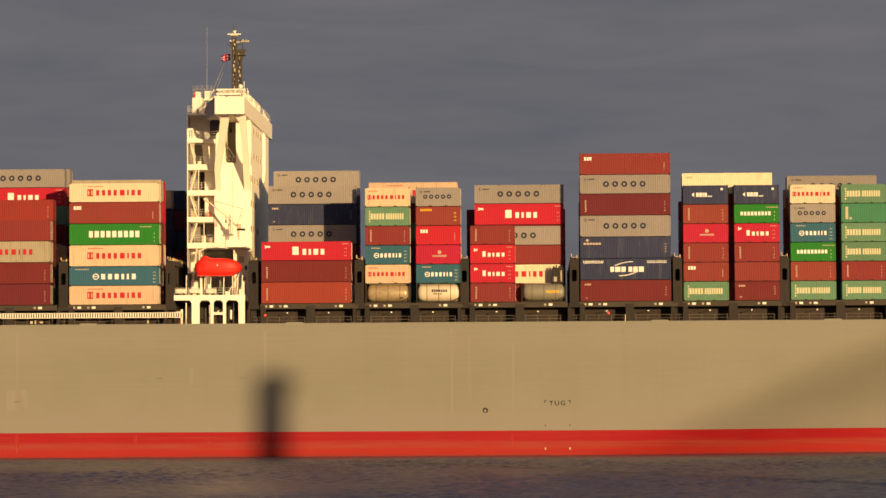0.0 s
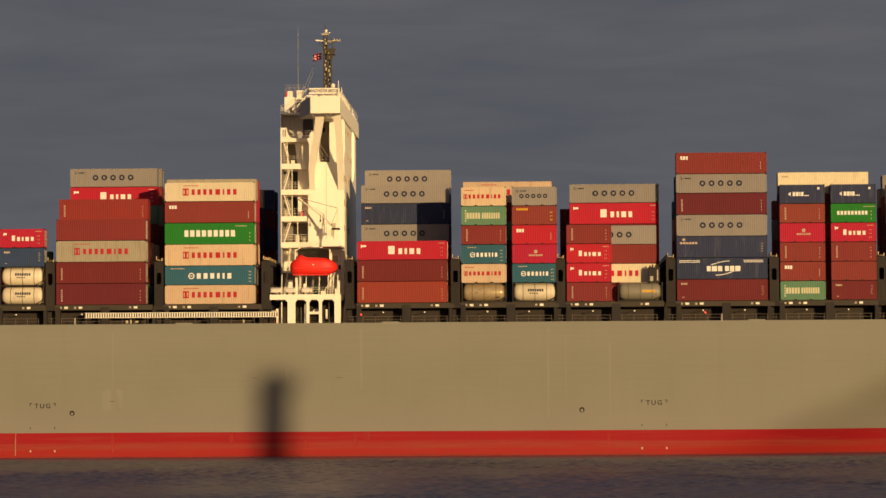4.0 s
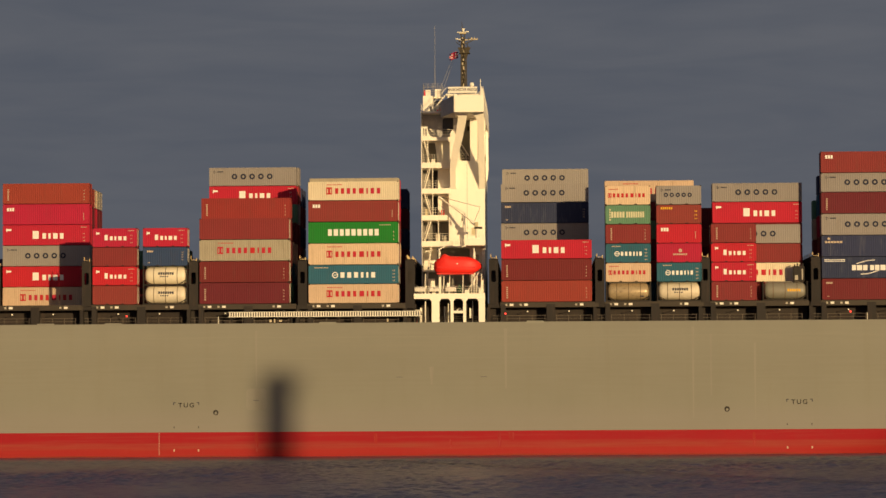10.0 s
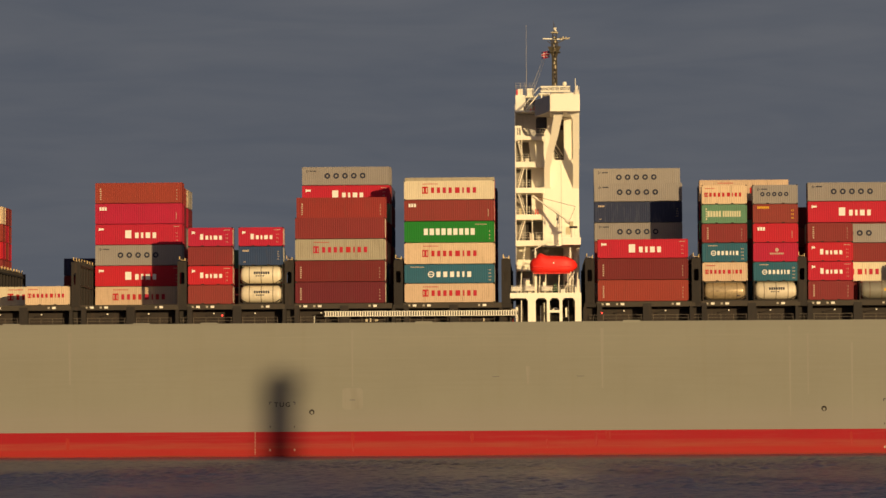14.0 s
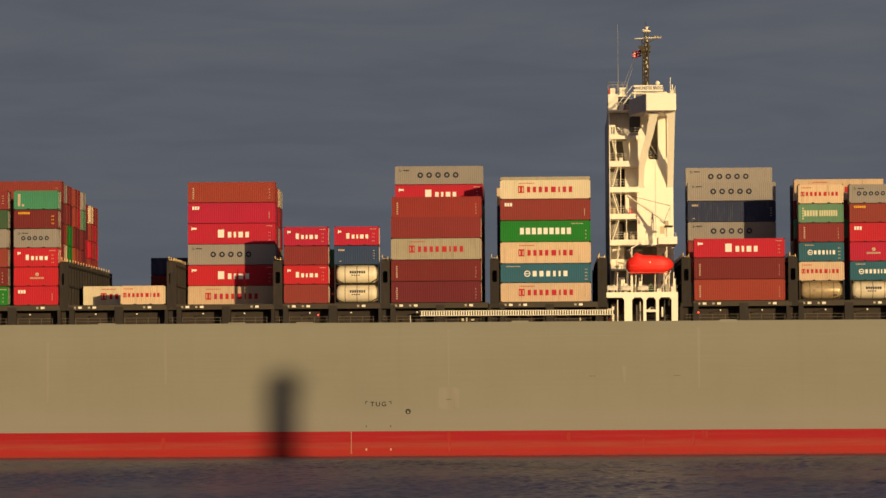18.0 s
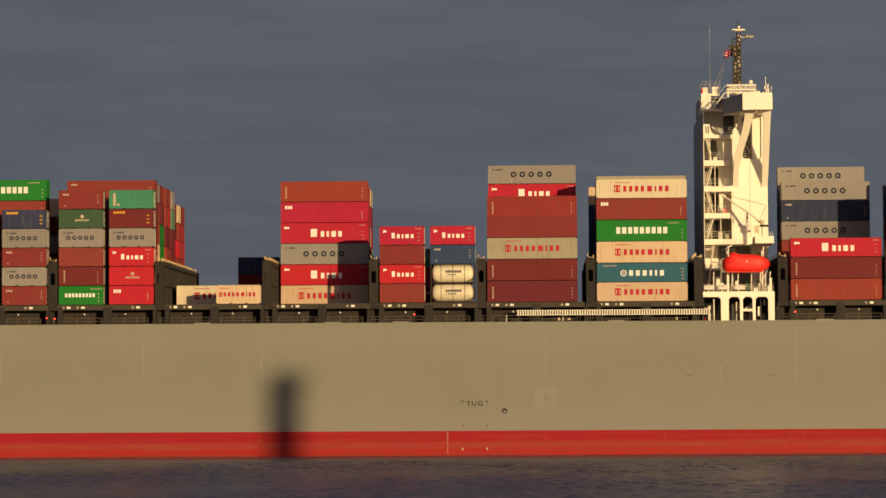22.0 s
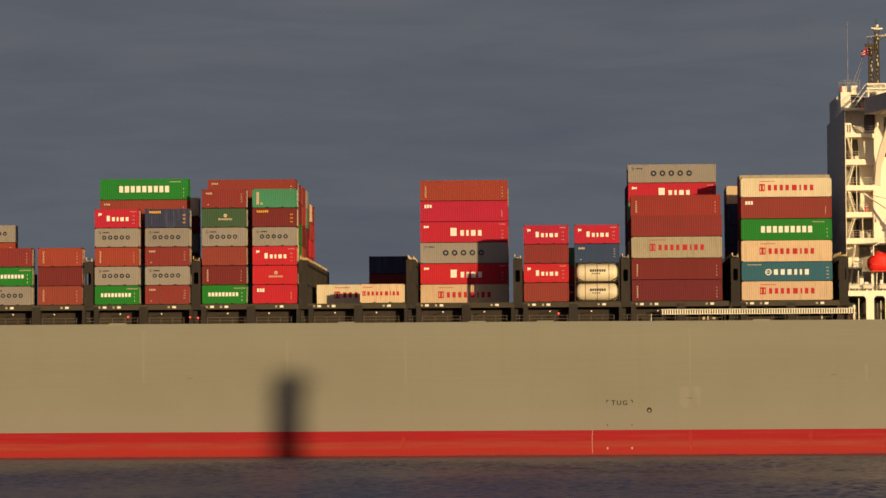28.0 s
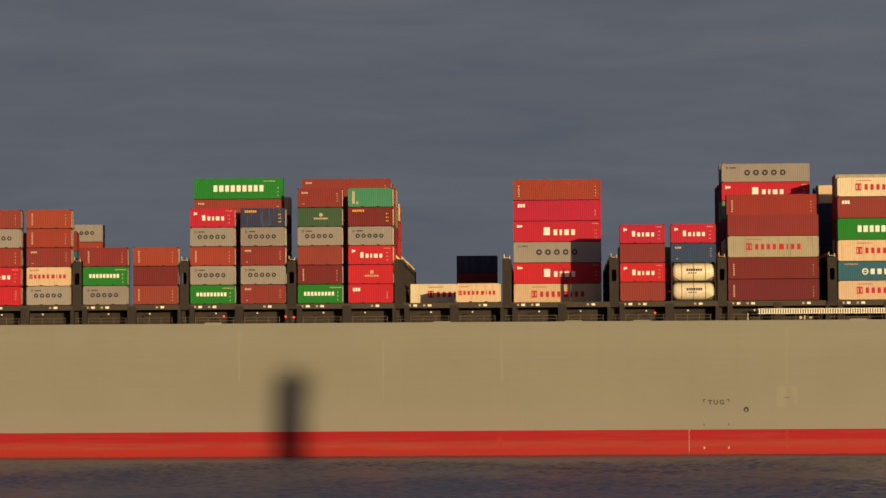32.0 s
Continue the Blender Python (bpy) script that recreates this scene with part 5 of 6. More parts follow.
tube([(0.2, 0.2, 57.5), (1.2, 0.2, 57.62), (2.1, 0.2, 57.6)], 0.09, "yard", mast, mast_pale)
tube([(0.2, 0.2, 56.9), (1.6, 0.2, 57.58)], 0.06, "yard_brace", mast, mast_paint)
tube([(-1.0, 0.2, 57.3), (-0.2, 0.2, 56.6)], 0.05, "yard_brace", mast, mast_paint)
for x, z, h in ((0.75, 57.55, 0.3), (1.15, 57.6, 0.3), (1.55, 57.6, 0.25), (1.95, 57.58, 0.2), (-0.6, 57.2, 0.3)):
    slab(x, x + 0.16, 0.1, 0.3, z, z + h, "yard_lamp", mast_pale if x > 1.0 else mast_paint, mast)
for x, y, z in ((0.45, 7.5, 57.4), (-0.4, 7.5, 57.5), (0.62, 7.4, 56.7)):
    tube([(x, y, z - 0.3), (x, y, z + 0.75)], 0.06, "aerial", mast, mast_paint)
tube([(0, 0, 58.4), (0, 0, 58.75)], 0.14, "mast_top", mast, mast_pale)
bm = bmesh.new()
bmesh.ops.create_cone(bm, cap_ends=True, segments=10, radius1=0.13, radius2=0.28, depth=0.34, matrix=Matrix.Translation((0.05, 0, 58.95)))
part("light_cup", bm, ship_white, mast)
tube([(-0.12, 0, 59.1), (-0.15, 0, 60.1)], 0.03, "mast_tip", mast, mast_paint)
slab(-0.02, 0.03, -0.1, 0.0, 59.1, 59.7, "wind_vane", mast_paint, mast)


def scanner(half, high, mat, name):
    """A radar's bar, turning about its middle."""
    bm = bmesh.new()
    box(bm, -half, half, -0.1, 0.1, 0.0, high)
    bmesh.ops.bevel(bm, geom=bm.edges[:], offset=0.03, segments=1, affect="EDGES")
    return part(name, bm, mat, mast, "turning radar bar")


top_radar = scanner(0.95, 0.16, ship_white, "upper_radar_bar")
low_radar = scanner(1.45, 0.15, ship_white, "lower_radar_bar")

# the ensign: strips that swing one after the other
FLAG_STRIPS, FLAG_W = 5, 0.27
flag = tagged(new("ensign"), "small red, white and blue ensign flying from the mast", "flag")
flag_strips = []
for k in range(FLAG_STRIPS):
    bm = bmesh.new()
    cuts = ((0, 0.3, 2), (0.3, 0.37, 1), (0.37, 0.58, 0), (0.58, 0.65, 1), (0.65, 0.95, 2)) if k not in (1, 3) else ((0, 0.2, 0), (0.2, 0.37, 1), (0.37, 0.58, 0), (0.58, 0.75, 1), (0.75, 0.95, 0))
    if k == 2:
        cuts = ((0, 0.95, 0),)
    for lo, hi, m in cuts:
        box(bm, -FLAG_W, 0, 0, 0.015, lo, hi, m)
    flag_strips.append(part("strip", bm, (flag_red, flag_white, flag_blue), flag))
aboard(flag, -30.7, 20.6, 56.0)

# boat deck on its legs
bm = bmesh.new()
box(bm, -36.35, -26.75, -0.3, 13.0, 21.17, 21.88)
part("deck_slab", bm, ship_white, boat_deck)
# dark sheet added for the deep shade under the boat deck
slab(AFT, FWD, 5.8, 5.98, DECK - 0.1, 21.17, "dark_screen", deck_dark, boat_deck)
for x0, x1 in ((-33.95, -32.9), (-31.4, -31.0), (-29.7, -29.3), (-27.6, -26.75)):
    bm = bmesh.new()
    prism(bm, [(x0, DECK - 0.1), (x1, DECK - 0.1), (x1, 20.8), (x1 + (0.3 if x1 < -27 else 0.0), 21.17), (x0 - 0.3, 21.17), (x0, 20.8)], -0.28, 0.15)
    part("leg", bm, ship_white, boat_deck)
slab(-31.0, -29.7, -0.25, 0.1, 19.2, 19.55, "cross_bar", None, boat_deck)
rail(boat_deck, -36.3, -26.8, 0.3, 0.3, DECK - 0.1, 0.85, mat=hatch_rail, pitch=1.6)
for x, y, z0, z1, w in ((-32.3, 1.5, 18.0, 20.2, 0.12), (-31.8, 1.8, 18.0, 20.6, 0.1), (-28.9, 1.4, 18.6, 19.9, 0.25), (-28.5, 1.6, 18.0, 20.9, 0.1), (-35.6, 1.0, 18.0, 20.0, 0.3), (-34.9, 0.8, 18.0, 20.9, 0.14)):
    slab(x, x + w, y, y + 0.2, z0, z1, "under_deck_post", None, boat_deck)
tube([(-30.6, 1.2, 19.6), (-30.2, 1.2, 19.9), (-29.9, 1.2, 19.65)], 0.12, "winch", boat_deck)
rail(boat_deck, -36.2, -26.9, -0.2, -0.2, 21.88, 0.95)
for x, y, w, h, m in ((-34.0, 0.8, 0.5, 1.2, ship_white), (-31.9, 1.0, 0.4, 1.5, ship_white), (-30.6, 2.5, 0.8, 0.7, BOX["dark_green"]), (-30.4, 2.6, 0.35, 1.3, BOX["dark_green"]), (-29.5, 0.6, 0.6, 0.5, ship_white), (-28.4, 0.8, 0.35, 1.1, rail_grey), (-27.6, 0.6, 0.5, 0.8, ship_white), (-34.6, 5.0, 0.9, 2.2, ship_white), (-32.6, 3.0, 0.7, 0.7, mast_pale), (-31.2, 0.5, 0.3, 0.6, mast_pale), (-28.9, 2.0, 0.25, 1.6, mast_paint), (-27.2, 1.5, 0.3, 1.9, ship_white)):
    slab(x, x + w, y, y + 0.8, 21.88, 21.88 + h, "deck_locker", m, boat_deck)


def raft_canister(x, y, z):
    """A white drum on a low cradle, with a seam round its middle."""
    f = tagged(new("raft_canister"), "white life-raft canister on a dark cradle", "life raft", "rafts on the boat deck")
    bm = bmesh.new()
    n = 14
    prof = ((-0.72, 0.12), (-0.7, 0.26), (-0.6, 0.34), (-0.04, 0.36), (-0.04, 0.39), (0.04, 0.39), (0.04, 0.36), (0.6, 0.34), (0.7, 0.26), (0.72, 0.12))
    rings = [[bm.verts.new((dx, r * math.cos(2 * math.pi * k / n), 0.55 + r * math.sin(2 * math.pi * k / n))) for k in range(n)] for dx, r in prof]
    for p, q in zip(rings, rings[1:]):
        for k in range(n):
            bm.faces.new((p[k], p[(k + 1) % n], q[(k + 1) % n], q[k]))
    bm.faces.new(rings[0])
    bm.faces.new(rings[-1][::-1])
    part("drum", bm, plate_white, f)
    for dx in (-0.45, 0.35):
        bm = bmesh.new()
        box(bm, dx, dx + 0.1, -0.35, 0.35, 0.0, 0.3)
        part("cradle", bm, lash_dark, f)
    return aboard(f, x, y, z)


for x, y in ((-35.5, 0.5), (-33.6, 0.5), (-35.4, 1.5), (-33.8, 1.5), (-31.4, 0.6)):
    raft_canister(x, y, 21.88)
for x in (-34.9, -32.4, -31.6, -29.8, -28.6, -27.9, -27.3):
    tube([(x, 1.2, 21.88), (x + 0.1, 1.2, 24.6)], 0.07, "pipe", boat_deck)
for x0, x1, z0 in ((-29.2, -28.0, 22.0), (-28.6, -27.6, 22.6)):
    tube([(x0, 1.0, z0), (x1, 1.0, z0 + 2.2)], 0.05, "slanting_pipe", boat_deck)
# hose box and tub on the main deck under the boat deck
slab(-36.9, -35.9, 2.4, 2.9, 17.95, 18.5, "hose_box", boat_red, boat_deck, "red hose box")
slab(-36.2, -35.5, 0.5, 1.2, 18.75, 19.75, "tub", rail_grey, boat_deck)
# davits for the boat
for x in (-33.0, -28.3):
    bm = bmesh.new()
    prism(bm, [(x, 21.88), (x + 0.3, 21.88), (x + 0.25, 27.6), (x - 0.05, 27.6)], 1.6, 2.0)
    part("davit", bm, ship_white, boat_deck)
    tube([(x + 0.1, 1.8, 27.4), (x + 0.1, -0.2, 27.9), (x + 0.1, -0.2, 26.6)], 0.09, "davit_arm", boat_deck)
tube([(-33.3, 0.6, 27.6), (-31.5, 0.6, 28.7)], 0.08, "strut", boat_deck)
# crane platform carried out from the house
slab(-29.3, -26.75, -0.1, 9.0, 28.35, 28.6, "crane_platform", None, boat_deck)
slab(-29.3, -26.75, -0.2, -0.1, 28.35, 29.35, "platform_bulwark", None, boat_deck)
slab(-29.3, -29.2, -0.1, 5.0, 28.6, 29.35, "platform_bulwark", None, boat_deck)
slab(-31.3, -29.3, 6.5, 9.0, 28.45, 28.6, "walkway", None, boat_deck)
rail(boat_deck, -31.6, -29.3, 6.5, 6.5, 28.6)
rail(boat_deck, -29.2, -26.9, -0.1, -0.1, 29.35, 0.5)

# stores crane on the platform
crane = group("stores_crane", "slim white stores crane with its jib raised aft")
CY = 4.7
tube([(-27.8, CY, 28.6), (-27.8, CY, 31.0)], 0.28, "pedestal", crane, sides=10)
slab(-28.25, -27.15, CY - 0.5, CY + 0.5, 30.85, 31.1, "turntable", lash_dark, crane)
slab(-28.2, -27.7, CY - 0.4, CY + 0.4, 31.1, 31.75, "winch_house", mast_pale, crane)
tube([(-28.1, CY, 31.5), (-28.7, CY + 0.3, 31.95)], 0.26, "jib_foot", crane, sides=8)
for dy in (-0.14, 0.14):
    tube([(-28.4, CY + 0.2 + dy, 31.8), (-33.0, 8.4 + dy, 35.35)], 0.1, "jib", crane, sides=8)
tube([(-32.7, 8.2, 35.1), (-33.15, 8.5, 35.45)], 0.2, "jib_head", crane, sides=8)
for dx in (0.0, 0.42):
    tube([(-27.75 + dx, CY, 31.1), (-27.4, CY, 33.8)], 0.06, "gantry", crane)
slab(-27.62, -27.38, CY - 0.1, CY + 0.1, 32.3, 32.45, "gantry_cross_bar", None, crane)
tube([(-27.4, CY, 33.8), (-33.0, 8.4, 35.5)], 0.03, "topping_wire", crane, lash_dark, 4)
tube([(-27.4, CY, 33.8), (-28.2, CY + 0.1, 31.9)], 0.025, "luffing_wire", crane, lash_dark, 4)
tube([(-29.9, 5.8, 33.0), (-29.9, 5.8, 32.3)], 0.04, "hook_wire", crane, lash_dark, 4)
slab(-30.0, -29.8, 5.7, 5.9, 32.0, 32.35, "hook_block", lash_dark, crane)


# ---- lifeboat ----
def lifeboat():
    f = tagged(new("lifeboat"), "bright orange-red enclosed lifeboat slung in white davits", "lifeboat")
    bm = bmesh.new()
    secs = [(-3.18, 0.25, 0.95, 1.45), (-3.1, 0.7, 0.55, 1.75), (-2.8, 1.05, 0.2, 2.1), (-2.25, 1.2, 0.1, 2.5), (-1.95, 1.25, 0.06, 2.85), (-1.65, 1.28, 0.05, 2.88), (-1.3, 1.3, 0.05, 2.7), (-0.9, 1.3, 0.05, 2.55), (0.8, 1.3, 0.05, 2.5), (1.7, 1.2, 0.12, 2.42), (2.4, 0.98, 0.3, 2.15), (2.9, 0.6, 0.65, 1.8), (3.2, 0.12, 0.95, 1.4)]
    n = 20
    rows = []
    for x, half, lo, hi in secs:
        mid, rz = (lo + hi) / 2, (hi - lo) / 2
        ring_ = []
        for k in range(n):
            a = 2 * math.pi * k / n
            c, s = math.cos(a), math.sin(a)
            e = 0.6
            ring_.append(bm.verts.new((x, half * math.copysign(abs(c) ** e, c), mid + rz * math.copysign(abs(s) ** e, s))))
        rows.append(ring_)
    for a, c in zip(rows, rows[1:]):
        for k in range(n):
            j = (k + 1) % n
            bm.faces.new((a[k], a[j], c[j], c[k]))
    bm.faces.new(rows[0][::-1])
    bm.faces.new(rows[-1])
    part("hull", bm, boat_red, f, smooth=True)
    bm = bmesh.new()
    box(bm, -2.7, 2.5, -1.36, -1.28, 0.95, 1.07)
    part("rubbing_strake", bm, boat_red, f)
    bm = bmesh.new()
    box(bm, -2.75, -0.9, -1.32, -1.22, 0.05, 0.2)
    box(bm, -0.9, 2.3, -1.32, -1.22, 0.05, 0.16)
    part("bilge_rail", bm, boat_red, f)
    bm = bmesh.new()
    bmesh.ops.create_cone(bm, cap_ends=True, segments=10, radius1=0.1, radius2=0.1, depth=0.08, matrix=Matrix.Translation((0.0, -1.33, 1.5)) @ Matrix.Rotation(radians(90), 4, "X"))
    part("side_light", bm, plate_white, f)
    for x in (-2.4, 2.2):
        bm = bmesh.new()
        bar(bm, (x, 0, 2.2), (x, 0, 2.85), 0.07, 6)
        part("lifting_hook", bm, rail_grey, f)
    return aboard(f, -30.45, 0.9, 24.4)


lifeboat()


# ---- accommodation ladder stowed along the rail ----
def ladder():
    f = tagged(new("accommodation_ladder"), "long pale aluminium gangway ladder stowed flat along the rail", "gangway")
    L = 26.2
    for z in (0.0, 0.63):
        bm = bmesh.new()
        box(bm, 0, L, -0.05, 0.06, z, z + 0.07)
        part("side_beam", bm, plate_white, f)
    bm = bmesh.new()
    box(bm, 0, 0.17, -0.03, 0.05, 0.07, 0.63)
    step = mesh_of(bm, "step", plate_white)
    for k in range(78):
        part("step", step, None, f, at=(0.15 + k * 0.334, 0, 0))
    bm = bmesh.new()
    box(bm, 0.02, L - 0.02, 0.1, 0.16, 0.02, 0.68)
    part("back_plate", bm, lash_dark, f)
    for x in (0.4, 8.5, 17.0, 25.6):
        bm = bmesh.new()
        box(bm, x, x + 0.18, -0.04, 0.16, -0.86, 0.0)
        part("cradle", bm, lash_dark, f)
    return aboard(f, -61.5, -0.22, 18.86)


ladder()

# ---- marks and fittings on the hull ----
for x in (-67.2, 15.4):
    part("lettering", text_mesh("TUG", 0.62, INK["black"], 1.3, 1.08), None, ship, "dark stencilled word", at=(x, SIDE - 0.012, 6.72))
    for s in (-1, 1):
        bm = bmesh.new()
        box(bm, x + s * 1.6 - 0.16, x + s * 1.6 + 0.16, SIDE - 0.012, SIDE + 0.02, 7.3, 7.4)
        box(bm, x + s * 1.6 - (0.16 if s < 0 else -0.06), x + s * 1.6 - (0.06 if s < 0 else -0.16), SIDE - 0.013, SIDE + 0.02, 7.02, 7.3)
        part("tug_mark", bm, INK["dark"], ship)
        bm = bmesh.new()
        box(bm, x + s * 1.65 - 0.05, x + s * 1.65 + 0.05, SIDE - 0.012, SIDE + 0.02, 3.9, 4.15)
        part("tug_tick", bm, INK["black"], ship)
        bm = bmesh.new()
        box(bm, x + s * 1.65 - 0.1, x + s * 1.65 + 0.1, SIDE - 0.012, SIDE + 0.02, 0.75, 1.05)
        part("tug_tick", bm, INK["code"], ship)
for x, z in ((5.7, 6.1), (-63.2, 6.0)):
    bm = bmesh.new()
    n = 16
    ang = [2 * math.pi * k / n for k in range(n)]
    outer = [bm.verts.new((x + 0.34 * math.cos(a), SIDE - 0.03, z + 0.34 * math.sin(a))) for a in ang]
    rim = [bm.verts.new((x + 0.18 * math.cos(a), SIDE - 0.05, z - 0.08 + 0.2 * math.sin(a))) for a in ang]
    edge = [bm.verts.new((x + 0.38 * math.cos(a), SIDE + 0.02, z + 0.38 * math.sin(a))) for a in ang]
    for p, q in ((edge, outer), (outer, rim)):
        for k in range(n):
            j = (k + 1) % n
            bm.faces.new((p[k], p[j], q[j], q[k]))
    port = part("outlet_rim", bm, lash_dark, ship)
    bm = bmesh.new()
    bm.faces.new([bm.verts.new((x + 0.2 * math.cos(a), SIDE - 0.03, z - 0.08 + 0.22 * math.sin(a))) for a in ang])
    part("outlet", bm, hull_grey, port)
# draught marks: a column of small white bars
for x in (-70.9,):
    for k in range(14):
        bm = bmesh.new()
        box(bm, x - 0.04, x + 0.05 + 0.05 * (k % 2), SIDE - 0.012, SIDE + 0.02, 0.3 + 0.22 * k, 0.4 + 0.22 * k)
        part("draught_mark", bm, INK["code"], ship)
run_paint = painted("pale_run_paint", srgb(138, 135.5, 125), vary=0.0, mottle=0.03, rough=0.72, wear=0.3, scale=0.4, bump=0)
# pilot door: a faint plate in the side with a rounded frame, worn pale, and a dark recessed grip
bm = bmesh.new()
prism(bm, arc_points(-58.6, 6.8, 0.5, 180, 270) + arc_points(-56.8, 6.8, 0.5, 270, 360) + arc_points(-56.8, 8.7, 0.5, 0, 90) + arc_points(-58.6, 8.7, 0.5, 90, 180), SIDE - 0.01, SIDE + 0.02)
pilot = part("pilot_door", bm, run_paint, ship, "faint pale round-cornered pilot door")
bm = bmesh.new()
box(bm, -58.1, -57.35, SIDE - 0.014, SIDE + 0.02, 7.55, 7.63)
part("grip", bm, casing_dark, pilot)
for x, z in ((-38.8, 10.6), (-27.4, 10.6), (-125.7, 10.6)):
    bm = bmesh.new()
    box(bm, x, x + 0.9, SIDE - 0.012, SIDE + 0.02, z, z + 0.06)
    part("scuff", bm, casing_dark, ship)
# pale runs down the plating
for x, z0, z1, w in ((1.2, 5.0, 17.2, 0.35), (3.6, 8.0, 16.2, 0.25), (9.5, 4.6, 15.0, 0.3), (-96.0, 9.8, 16.8, 0.5), (-112.0, 7.5, 15.6, 0.4), (-131.5, 10.0, 17.2, 0.5), (-24.0, 9.0, 17.1, 0.45), (-57.7, 9.4, 17.0, 0.3), (-34.0, 9.6, 12.0, 0.6)):
    bm = bmesh.new()
    prism(bm, [(x - w * 0.5, z1), (x + w * 0.5, z1), (x + w * 0.2, z0), (x - w * 0.15, z0)], SIDE - 0.006, SIDE + 0.01)
    part("paint_run", bm, run_paint, ship)
for x0, x1, z in ((-170, 34, 16.05), (-170, 30, 13.2)):
    bm = bmesh.new()
    box(bm, x0, x1, SIDE - 0.008, SIDE + 0.01, z, z + 0.05)
    part("weld_seam", bm, hull_grey, ship)
# pale scuffs down the boot topping
scuffed_red = painted("scuffed_red_paint", srgb(155, 44, 38), rough=0.8, vary=0.1, grime=(0.4, 0.2, 0.16), wear=0.6, scale=1.5, bump=0)
for x, z0, z1, w in ((-24.9, 1.1, 3.1, 0.32), (-23.3, 1.9, 3.2, 0.5), (-41.6, 1.6, 3.1, 0.25), (-57.7, 0.6, 3.3, 0.28), (-31.5, 0.9, 2.2, 0.2), (-96.3, 0.8, 2.6, 0.3), (9.3, 1.0, 3.0, 0.22)):
    bm = bmesh.new()
    prism(bm, [(x - w * 0.6, z1), (x + w * 0.5, z1), (x + w, (z0 + z1) / 2), (x + w * 0.4, z0), (x - w * 0.5, z0 + 0.2), (x - w * 0.9, (z0 + 2 * z1) / 3)], SIDE - 0.006, SIDE + 0.01)
    part("boot_scuff", bm, scuffed_red, ship)
# raised chock plates at the deck edge
for x in (-104.0, -86.3, -77.1, -48.0, 29.3, 52.5, -20.0, -135.0):
    bm = bmesh.new()
    prism(bm, [(x - 1.3, DECK - 0.2), (x + 1.3, DECK - 0.2), (x + 1.1, DECK + 0.14), (x - 1.1, DECK + 0.14)], SIDE - 0.01, SIDE + 0.25)
    part("chock", bm, hull_grey, ship)
# white posts and small pale fittings along the rail
for x, z0, z1, w in ((-62.85, 17.9, 18.95, 0.07), (-55.9, 18.15, 18.5, 0.3), (-55.3, 18.1, 18.6, 0.18), (-54.6, 18.2, 18.45, 0.4), (-40.0, 18.1, 18.5, 0.2), (24.6, 17.9, 18.9, 0.07)):
    bm = bmesh.new()
    box(bm, x, x + w, -0.2, -0.1, z0, z1)
    post_ = part("rail_fitting", bm, plate_white if w < 0.1 else mast_pale, ship)
    bm = bmesh.new()
    box(bm, x + w * 0.3, x + w * 0.7, -0.1, 0.05, 17.85, z1)
    part("bracket", bm, lash_dark, post_)
# red deck lamps and small white ones
for x, y, z in ((-24.0, 0.0, 19.1), (22.4, 0.0, 19.1), (-75.3, 0.0, 19.1), (-133.6, 0.0, 19.0), (-124.1, 0.0, 18.8), (-125.2, 0.0, 18.9), (-165.0, 0.0, 19.0)):
    bm = bmesh.new()
    bmesh.ops.create_uvsphere(bm, u_segments=8, v_segments=6, radius=0.13, matrix=Matrix.Translation((x, -0.08, z)))
    lampp = part("deck_lamp", bm, lamp_red, ship, "small red lamp")
    bm = bmesh.new()
    bar(bm, (x, 0.1, 18.0), (x, 0.1, z), 0.05, 5)
    part("lamp_post", bm, lash_dark, lampp)
for bx in BAYS:
    for dx in (3.4, 9.0):
        bm = bmesh.new()
        box(bm, bx + dx, bx + dx + 0.18, -0.05, 0.1, 19.3, 19.48)
        part("deck_light", bm, plate_white, ship)
        bm = bmesh.new()
        box(bm, bx + dx + 0.06, bx + dx + 0.12, 0.1, 2.7, 19.36, 19.42)
        part("light_bracket", bm, lash_dark, ship)


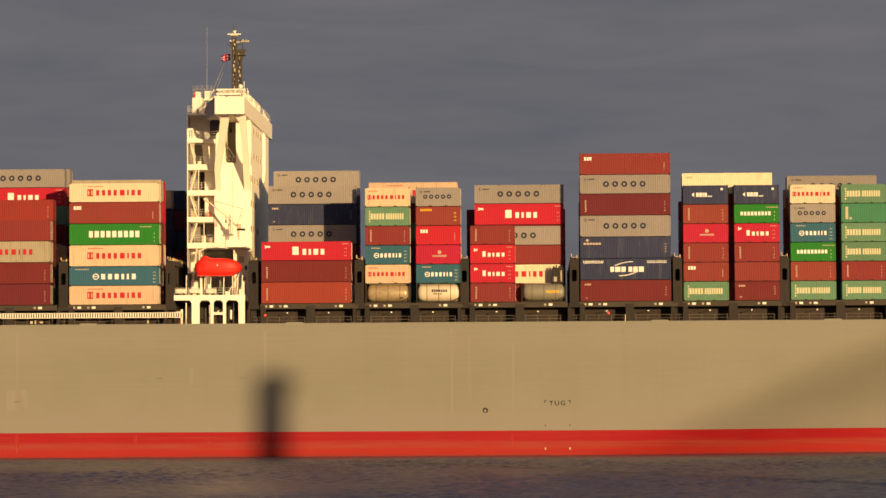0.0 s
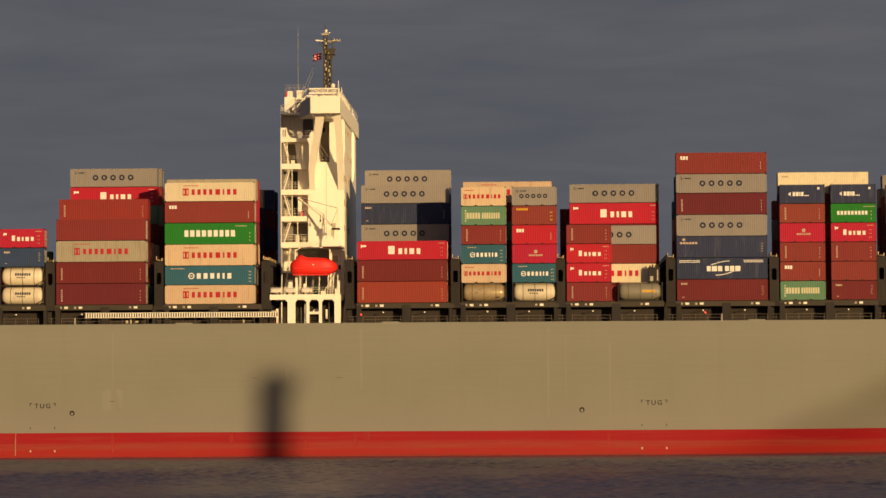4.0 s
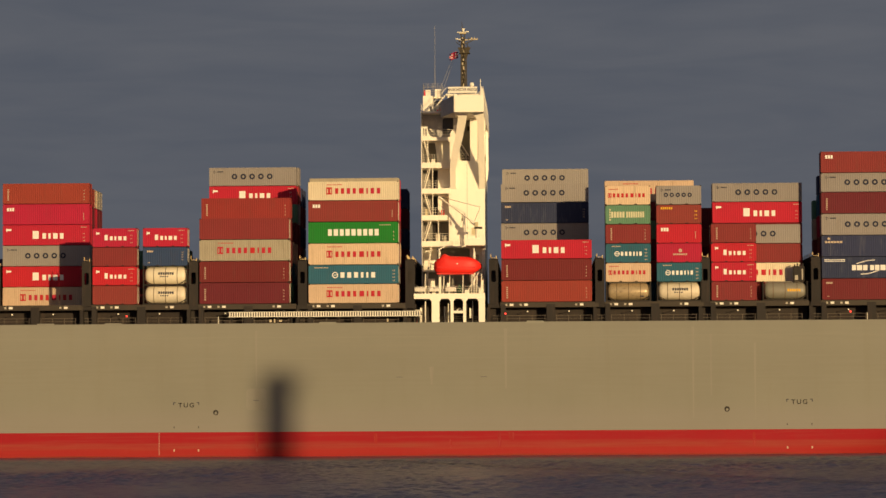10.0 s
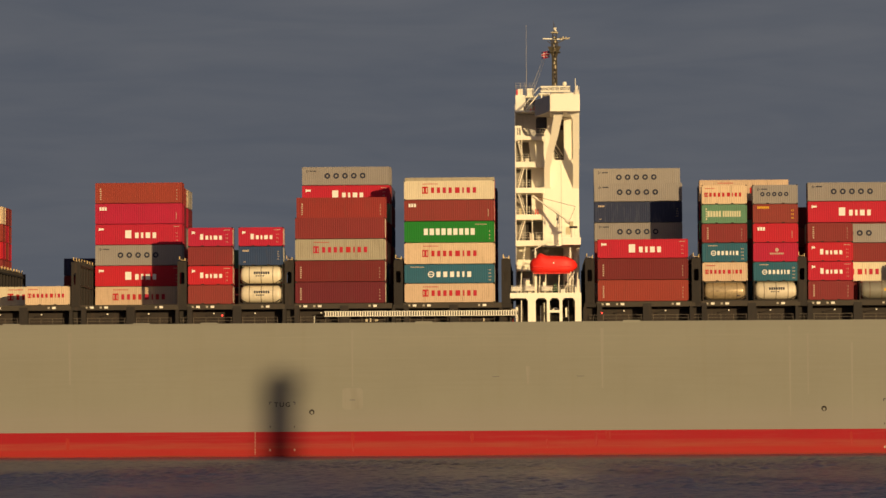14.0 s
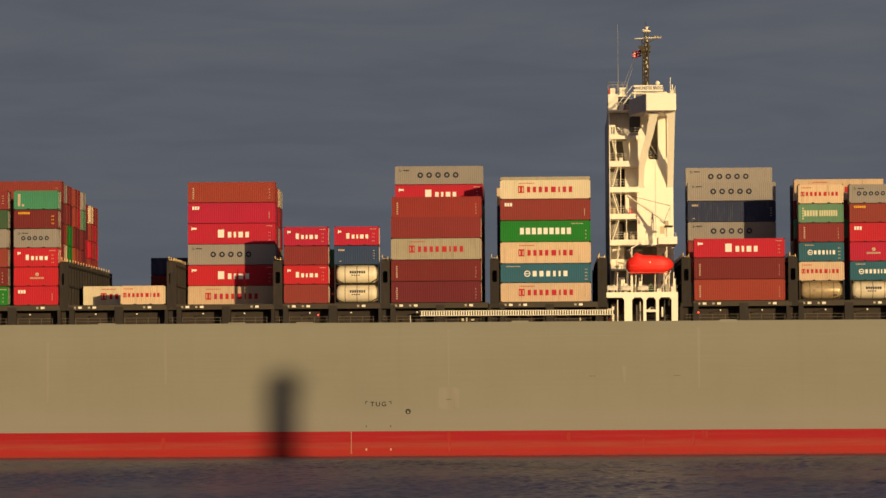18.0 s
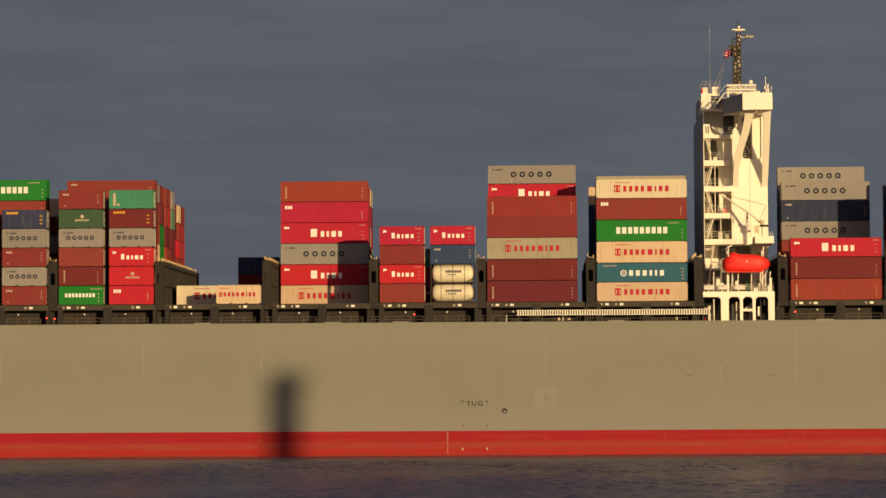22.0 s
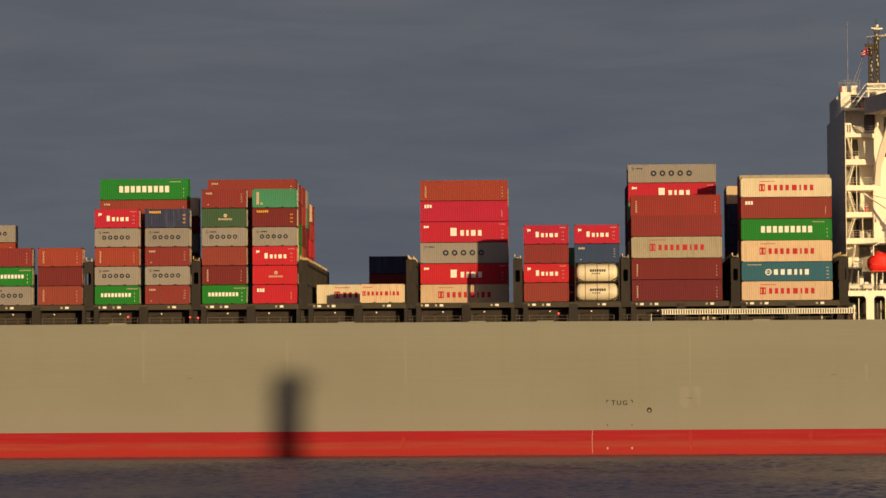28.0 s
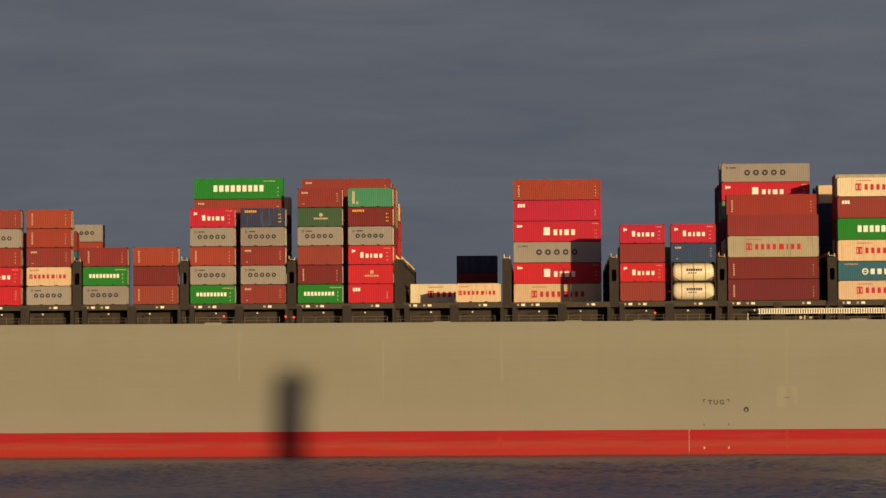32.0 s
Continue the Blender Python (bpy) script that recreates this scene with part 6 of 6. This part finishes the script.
# ---- an unseen tower added to the side, whose shadow falls on the hull ----
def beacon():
    f = tagged(new("shadow_caster"), "unseen slim grey tower added to cast the hull's shadow", "beacon")
    # the pontoon is invented along with it, as its footing
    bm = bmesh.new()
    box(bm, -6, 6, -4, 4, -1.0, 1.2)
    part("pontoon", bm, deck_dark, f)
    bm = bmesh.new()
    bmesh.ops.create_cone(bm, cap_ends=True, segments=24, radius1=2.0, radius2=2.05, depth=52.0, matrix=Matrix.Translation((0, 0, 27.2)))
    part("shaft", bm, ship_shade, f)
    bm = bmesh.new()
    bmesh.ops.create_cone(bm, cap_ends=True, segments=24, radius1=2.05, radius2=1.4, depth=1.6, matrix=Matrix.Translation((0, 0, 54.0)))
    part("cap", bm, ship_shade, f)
    # arms added to widen the top of the shadow
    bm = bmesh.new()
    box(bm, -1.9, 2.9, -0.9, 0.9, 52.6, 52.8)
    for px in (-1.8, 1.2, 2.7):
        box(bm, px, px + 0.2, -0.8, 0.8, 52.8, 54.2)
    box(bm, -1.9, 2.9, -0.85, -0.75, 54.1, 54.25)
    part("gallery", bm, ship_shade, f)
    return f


CASTER_FROM, CASTER_TO = (150.2, 52.0), (152.8, 52.0)
shadow_tower = beacon()


# ---- movement ----
def motions():
    for ob, at in SAILING:
        walk(ob, [(t, ship_pose(t) @ at) for t in (0.0, 16.0, 32.0)])
    # radar bars: one turn in about two and a half seconds
    walk(top_radar, [(0.5 * k, pose(0.0, 0.0, 58.55, rz=-73.5 * k)) for k in range(65)])
    walk(low_radar, [(0.5 * k, pose(-0.3, -0.1, 57.45, rz=85.0 - 73.05 * k)) for k in range(65)])
    # the flag's strips sway in turn from the hoist
    rows = [[] for _ in flag_strips]
    for i in range(81):
        t = 0.4 * i
        x, y, z = 0.0, 0.0, 0.0
        for k in range(FLAG_STRIPS):
            turn = 12 + 38 * math.sin(3.9 * t - 1.25 * k) * (0.35 + 0.2 * k) + 14 * math.sin(1.3 * t + k)
            dip = -0.06 - 0.07 * math.sin(0.7 * t) * (k > 1)
            rows[k].append((t, pose(x, y, z, rz=turn)))
            x -= FLAG_W * math.cos(radians(turn))
            y -= FLAG_W * math.sin(radians(turn))
            z += dip
    for strip, path in zip(flag_strips, rows):
        walk(strip, path)
    # the added tower slides so that its shadow creeps along the hull
    walk(shadow_tower, [(0.0, pose(*CASTER_FROM, 0)), (32.0, pose(*CASTER_TO, 0))])
    walk(water, [(0.0, pose(0, 0, 0)), (32.0, pose(-14.0, -9.0, 0))])


motions()
